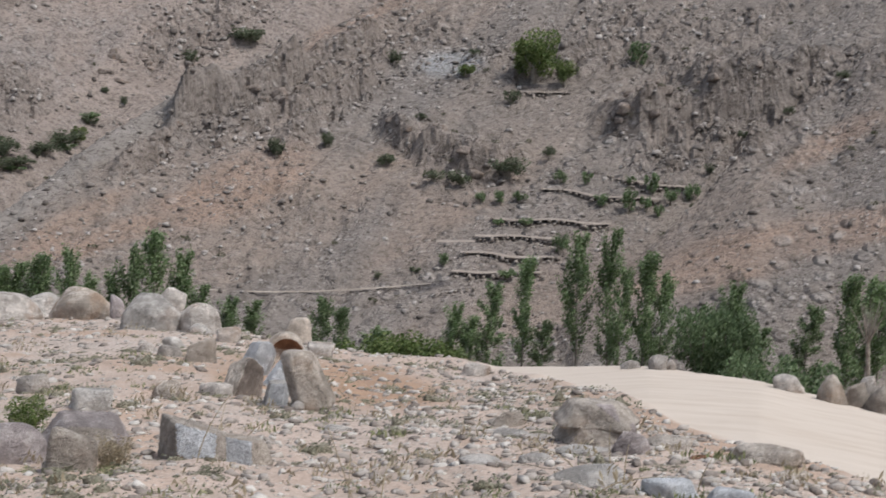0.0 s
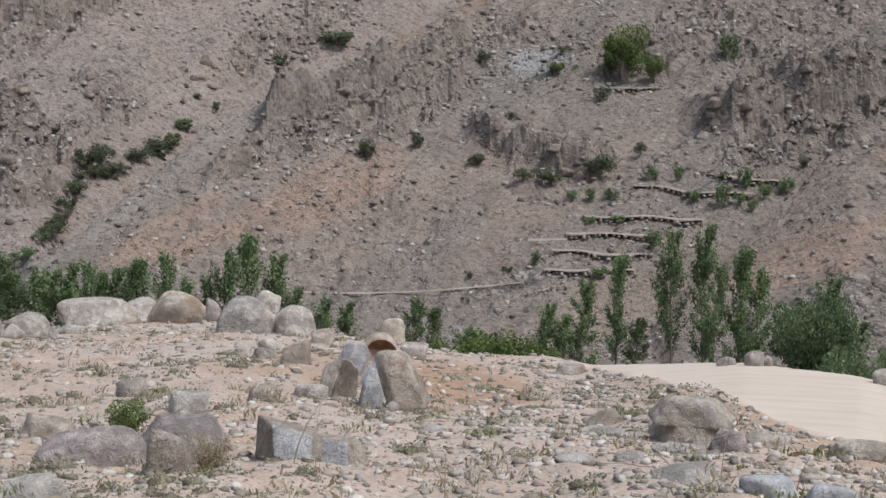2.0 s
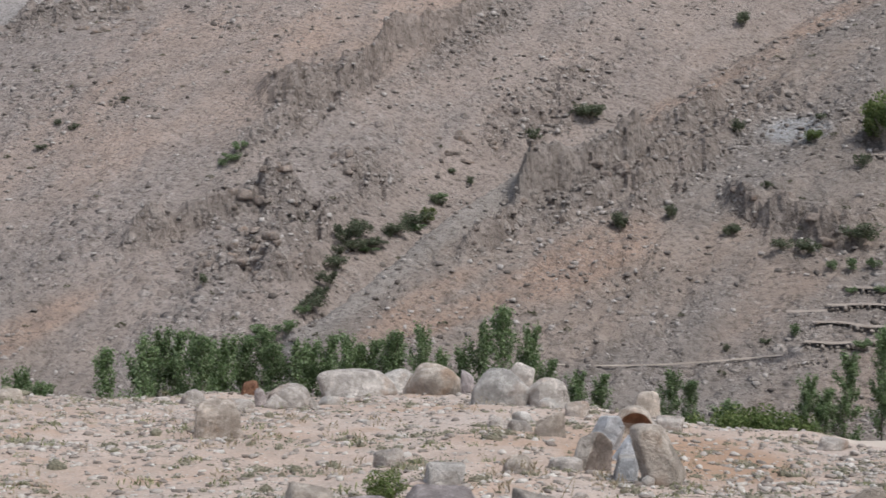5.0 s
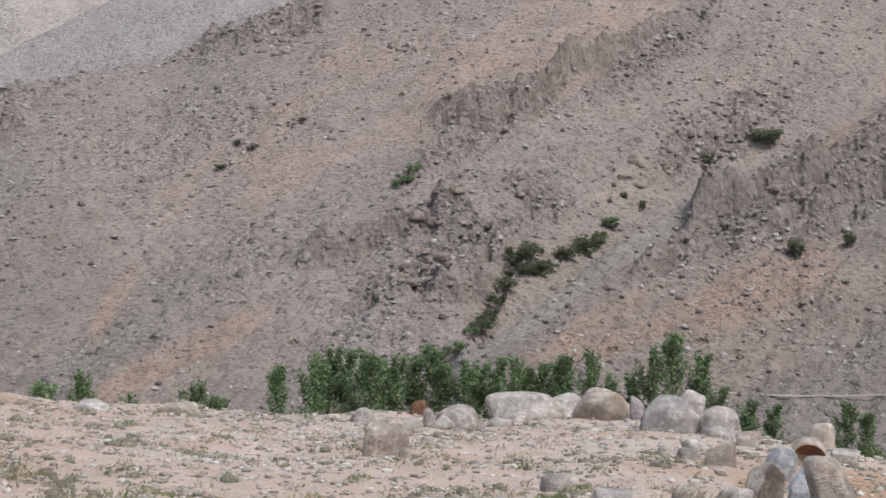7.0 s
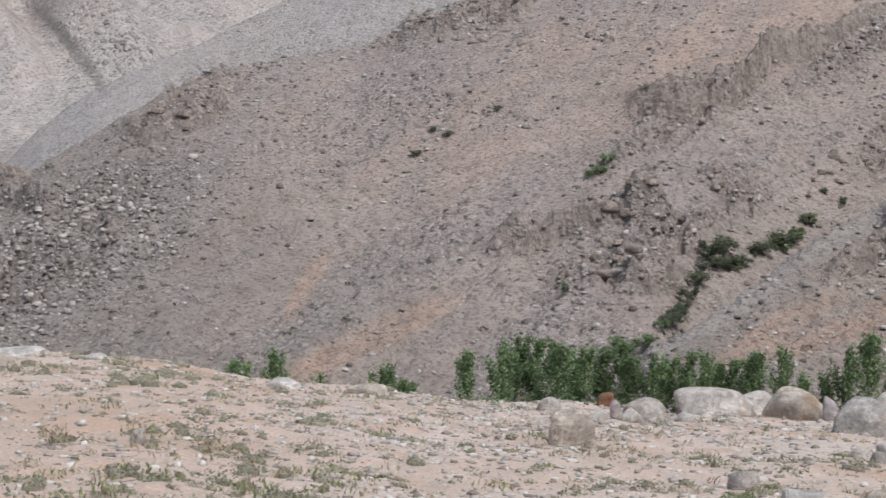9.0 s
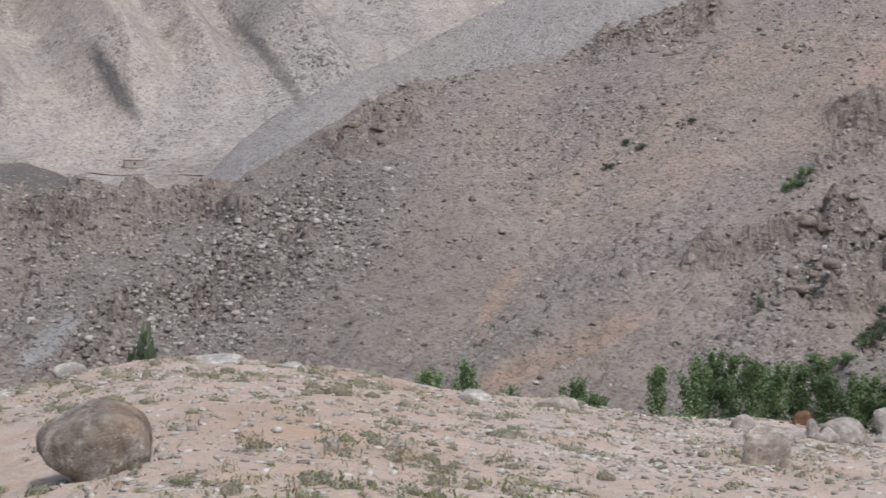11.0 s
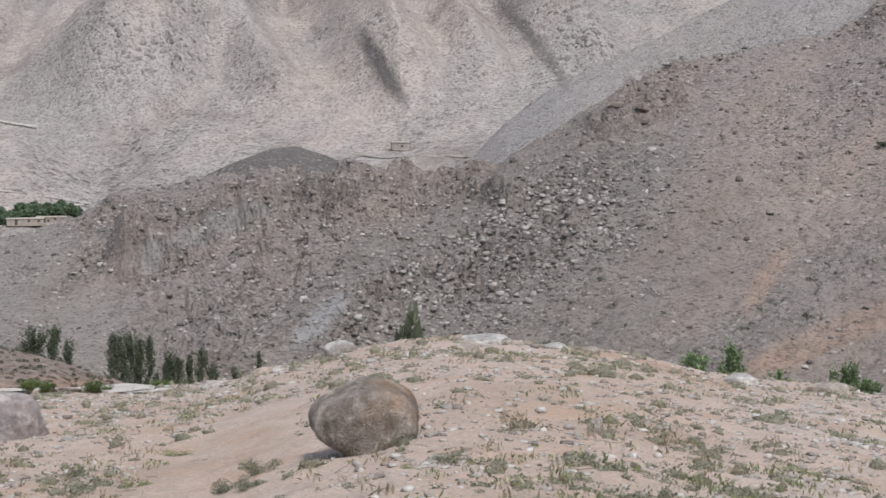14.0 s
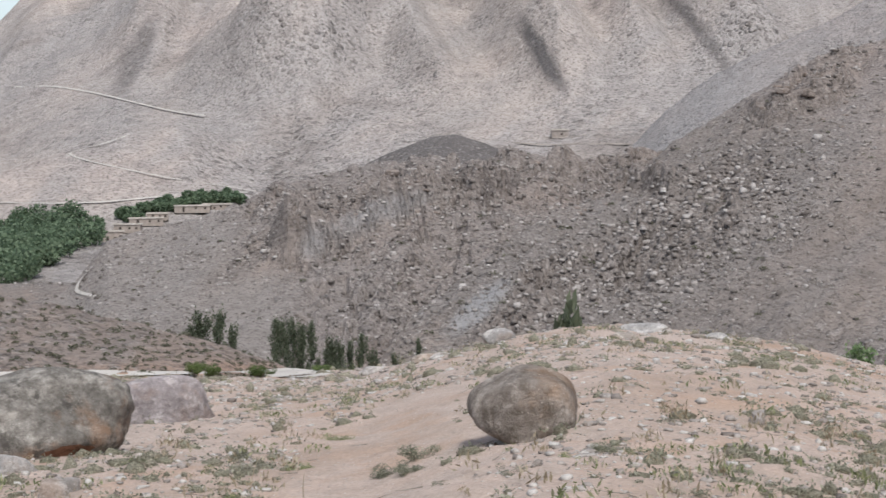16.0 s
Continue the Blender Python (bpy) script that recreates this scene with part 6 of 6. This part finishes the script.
CUSHION, HERB = "low grey-green thorny cushion shrub on bare earth", "low green leafy herb on bare earth"
low_shrub(SAGES, CUSHION, -52.2, 15.9, 0.22, 1.5)
low_shrub(SAGES, CUSHION, -51.3, 15.3, 0.2, 1.4)
low_shrub(SAGES, CUSHION, -50.9, 16.4, 0.25, 1.4)
low_shrub(GREENS, HERB, -56.6, 11.4, 0.22, 1.3)
low_shrub(GREENS, HERB, -53.2, 11.9, 0.13, 1.8)
low_shrub(SAGES, CUSHION, -59.8, 12.4, 0.2, 1.6)
low_shrub(SAGES, CUSHION, -61.4, 12.0, 0.2, 1.8)
low_shrub(SAGES, CUSHION, -39.2, 12.6, 0.15, 2.2)
low_shrub(SAGES, CUSHION, -38.0, 12.0, 0.13, 2.4)
low_shrub(SAGES, CUSHION, -40.8, 11.6, 0.14, 2.2)
low_shrub(SAGES, CUSHION, -36.6, 11.6, 0.14, 2.2)
low_shrub(SAGES, CUSHION, -43.8, 14.0, 0.18, 1.5)
low_shrub(GREENS, HERB, -42.6, 14.0, 0.12, 1.8)
low_shrub(GREENS, HERB, -45.2, 13.3, 0.12, 1.6)
low_shrub(SAGES, CUSHION, -47.4, 12.6, 0.16, 1.4)
low_shrub(SAGES, CUSHION, -57.9, 20.5, 0.2, 1.6)
low_shrub(GREENS, HERB, -58.6, 14.9, 0.16, 1.8)
low_shrub(GREENS, HERB, -55.6, 17.8, 0.16, 2.0)
low_shrub(GREENS, HERB, -54.2, 22.0, 0.18, 2.2)
low_shrub(SAGES, CUSHION, -50.0, 13.2, 0.12, 1.6)
low_shrub(GREENS, HERB, -63.9, 13.2, 0.18, 1.4)
low_shrub(SAGES, CUSHION, -47.0, 26.0, 0.25, 1.5)
low_shrub(SAGES, CUSHION, -46.4, 25.5, 0.2, 1.6)
low_shrub(SAGES, CUSHION, -41.5, 17.0, 0.14, 2.2)
low_shrub(GREENS, HERB, -12.6, 10.6, 0.14, 1.6)
low_shrub(SAGES, CUSHION, -9.0, 10.8, 0.16, 1.8)
low_shrub(GREENS, HERB, -4.0, 12.4, 0.12, 1.8)
low_shrub(SAGES, CUSHION, 1.0, 10.4, 0.12, 2.0)
low_shrub(GREENS, HERB, 6.6, 13.8, 0.16, 1.6)
low_shrub(SAGES, CUSHION, 9.0, 11.6, 0.14, 1.8)
low_shrub(GREENS, HERB, -15.8, 11.2, 0.12, 1.8)


def dry_stem(a, r, height, lean, bend, turn):
    """One bleached grass stalk."""
    x, y = polar(a, r)
    pts = [(lean * u * height + bend * height * u * u, 0.02 * u, height * (u - 0.45 * bend * u * u)) for u in np.linspace(0, 1, 7)]
    ob = new("dry_stalk", tubes("dry_stalk", [(pts, np.linspace(0.006, 0.0025, 7))], STRAW))
    ob.matrix_basis = pose(x, y, ground_at(a, r) - 0.01, 0, 0, -a + turn)
    return tagged(ob, "bleached dry grass stalk standing in gravel", "grass stalk", "dry stalks on the knoll")


dry_stem(-3.0, 9.7, 0.62, -0.35, 0.0, 0)
dry_stem(-3.4, 9.6, 0.48, -0.05, 0.05, 0)
dry_stem(6.0, 10.0, 0.42, 0.3, 1.1, 0)
dry_stem(5.4, 11.5, 0.40, 0.25, 0.9, 180)
dry_stem(7.2, 11.0, 0.34, 0.0, 0.1, 20)
dry_stem(6.7, 11.6, 0.4, -0.15, 0.1, 0)
dry_stem(-9.3, 11.5, 0.6, 0.2, 0.25, 10)
dry_stem(-8.6, 12.2, 0.5, 0.15, 0.1, 40)
dry_stem(-7.6, 13.0, 0.45, 0.2, 0.6, 0)
dry_stem(-12.4, 12.8, 0.4, -0.2, 0.5, 0)
dry_stem(-2.2, 10.2, 0.35, 0.1, 0.3, 60)
dry_stem(10.0, 10.6, 0.3, 0.1, 0.2, 0)
dry_stem(-55.4, 14.5, 0.35, -0.2, 0.2, 0)
dry_stem(-57.5, 15.8, 0.4, 0.1, 0.15, 0)


# ---- tracks, draped over the land ----
def track(name, label, line, width, lift=0.12, mat=DUST):
    """A track along (bearing, distance) points."""
    pts = []
    for (a0, r0), (a1, r1) in zip(line, line[1:]):
        n = max(6, int(abs(a1 - a0) * r0 / 57 / 3))
        pts += [polar(a0 + (a1 - a0) * k / n, r0 + (r1 - r0) * k / n) for k in range(n)]
    pts.append(polar(*line[-1]))
    pts = np.array(pts)
    for _ in range(4):
        pts[1:-1] = (pts[:-2] + 2 * pts[1:-1] + pts[2:]) / 4
    way = np.gradient(pts, axis=0)
    way /= np.linalg.norm(way, axis=1)[:, None] + 1e-9
    side = np.stack([-way[:, 1], way[:, 0]], 1)
    rows = []
    wob = 1 + 0.25 * fbm(pts[:, 0], pts[:, 1], 12, 2, 77)
    for k in np.linspace(-0.5, 0.5, 5):
        q = pts + side * (width * k * wob)[:, None]
        a, r = np.degrees(np.arctan2(q[:, 0], q[:, 1])), np.hypot(q[:, 0], q[:, 1])
        rows.append(np.column_stack([q, land(a, r)[0]]))
    rows = np.array(rows)
    for row in rows:
        pad = np.concatenate([np.full(6, row[0, 2]), row[:, 2], np.full(6, row[-1, 2])])
        row[:, 2] = np.convolve(pad, np.ones(13) / 13, "valid") + lift
    n = len(pts)
    i = np.arange(5 * n).reshape(5, n)
    f = np.stack([i[:-1, :-1], i[:-1, 1:], i[1:, 1:], i[1:, :-1]], -1).reshape(-1, 4)
    ob = new(name, quick_mesh(name, rows.reshape(-1, 3), f, mat, True))
    return tagged(ob, label, "track", kind="structure")


PALE_TRACK = "pale dusty track winding across the mountainside"
track("road_upper", PALE_TRACK, TRACKS[0], 1.3, 0.7)
track("road_switchback", PALE_TRACK, TRACKS[1], 1.0, 0.45)
track("road_village", PALE_TRACK, TRACKS[2], 1.4, 0.45)
track("road_bench", PALE_TRACK, TRACKS[3], 1.3, 0.3, PATH_EARTH)
track("road_bench_upper", PALE_TRACK, [(-46.3, 560), (-45.8, 553), (-45.2, 550), (-44.6, 552)], 0.8, 0.25, PATH_EARTH)
track("footpath_valley", "narrow footpath down from the village", [(-62.95, 266), (-63.15, 260), (-63.65, 255), (-63.8, 248), (-63.5, 241), (-63.1, 233)], 0.5, 0.12)
track("road_side", "narrow earth road below the low hill", [(-69, 72), (-65, 72), (-62.5, 72), (-59.8, 71.5), (-57.9, 69), (-56.4, 63), (-55.6, 58), (-54.6, 57)], 1.1, 0.12)
track("terrace_path", "pale footpath along the terraced slope", [(-11.0, 137), (-7.0, 136), (-2.5, 138), (1.5, 140)], 0.2, 0.04, PATH_EARTH)
track("road_bend", "pale dirt road bend behind the knoll", [(-56.6, 64.5), (-56.0, 61.5), (-55.4, 58.5)], 2.6, 0.14)


# ---- the village and the lone hut ----
def house(a, r, w, d, h, turn, label, doors=1, windows=2, up=0.0, mud=MUD):
    """A flat-roofed mud house."""
    x, y = polar(a, r)
    root = new("mud_house")
    root.matrix_basis = pose(x, y, ground_at(a, r) - 0.4 + up, 0, 0, -a + turn)

    def box(name, cx, cy, cz, sx, sy, sz, mat, parent=root):
        bm = bmesh.new()
        bmesh.ops.create_cube(bm, size=1.0)
        bmesh.ops.scale(bm, vec=(sx, sy, sz), verts=bm.verts)
        bmesh.ops.bevel(bm, geom=bm.edges[:], offset=min(sx, sy, sz) * 0.08, segments=1)
        me = bpy.data.meshes.new(name)
        bm.to_mesh(me)
        bm.free()
        me.materials.append(mat)
        return part(name, me, parent, "", pose(cx, cy, cz))
    box("wall", 0, 0, h / 2, w, d, h, mud)
    roof = box("roof", 0, 0, h + 0.15, w + 0.6, d + 0.6, 0.3, ROOF)
    box("parapet", 0, -d / 2 - 0.15, 0.3, w + 0.5, 0.25, 0.3, ROOF, roof)
    for k in range(doors):
        box("door", -w * 0.25 + k * w * 0.4, -d / 2 - 0.03, 1.05 + 0.4, 0.95, 0.12, 2.0, VOID)
    for k in range(windows):
        box("window", w * (0.1 + 0.26 * k), -d / 2 - 0.03, 1.9, 0.8, 0.12, 0.8, VOID)
    return tagged(root, label, "house", "mud houses of the village")


V = "flat-roofed mud-brick village house beside the green grove"
house(-62.45, 575, 8, 6, 4.2, 10, V, 1, 2)
house(-61.85, 590, 10, 6, 3.2, -8, V, 1, 2)
house(-61.2, 598, 13, 6, 2.9, 5, V, 1, 3)
house(-60.75, 603, 8, 6, 2.8, 0, V, 1, 2)
house(-59.5, 613, 14, 7, 2.7, 4, V, 1, 3)
house(-58.5, 620, 12, 6, 2.6, -6, V, 1, 2)
house(-45.66, 557, 6.0, 4.5, 3.2, 6, "lone small mud hut on the bench under the mountain", 0, 1, -0.7, HUT)


# ---- the grove by the village ----
def grove():
    """Dense orchard and willow crowns, too many to count."""
    rng = np.random.RandomState(21)
    verts, faces, count = [], [], 0
    shapes = []
    for i in range(4):
        n = 260
        d = rng.normal(size=(n, 3))
        d /= np.linalg.norm(d, axis=1)[:, None]
        c = d * rng.uniform(0.55, 1.0, (n, 1)) * np.array([0.6, 0.6, 0.5]) + np.array([0, 0, 0.5])
        shapes.append(c)
    trees = []
    for i in range(330):
        a, r = rng.uniform(-68.5, -62.9), rng.uniform(395, 600)
        if r < 430 + 40 * (a + 66) or rng.uniform() < 0.1:
            continue
        trees.append((a, r, rng.uniform(5, 9)))
    for i in range(80):
        a = rng.uniform(-62.3, -57.6)
        trees.append((a, 602 + 8 * (a + 62) + rng.uniform(-5, 5), rng.uniform(2.5, 5)))
    for i, (a, r, h) in enumerate(trees):
        x, y = polar(a, r)
        c = shapes[i % 4] * h * rng.uniform(0.8, 1.15, 3) + np.array([x, y, ground_at(a, r)])
        v, f = leaf_cards(c, 0.85, rng, 1.4, 0.2)
        verts.append(v)
        faces.append(f + count)
        count += len(v)
    ob = new("village_grove", quick_mesh("village_grove", np.concatenate(verts), np.concatenate(faces), GROVE))
    tagged(ob, "dense green orchard and willow grove beside the village", "trees", kind="stuff")


grove()
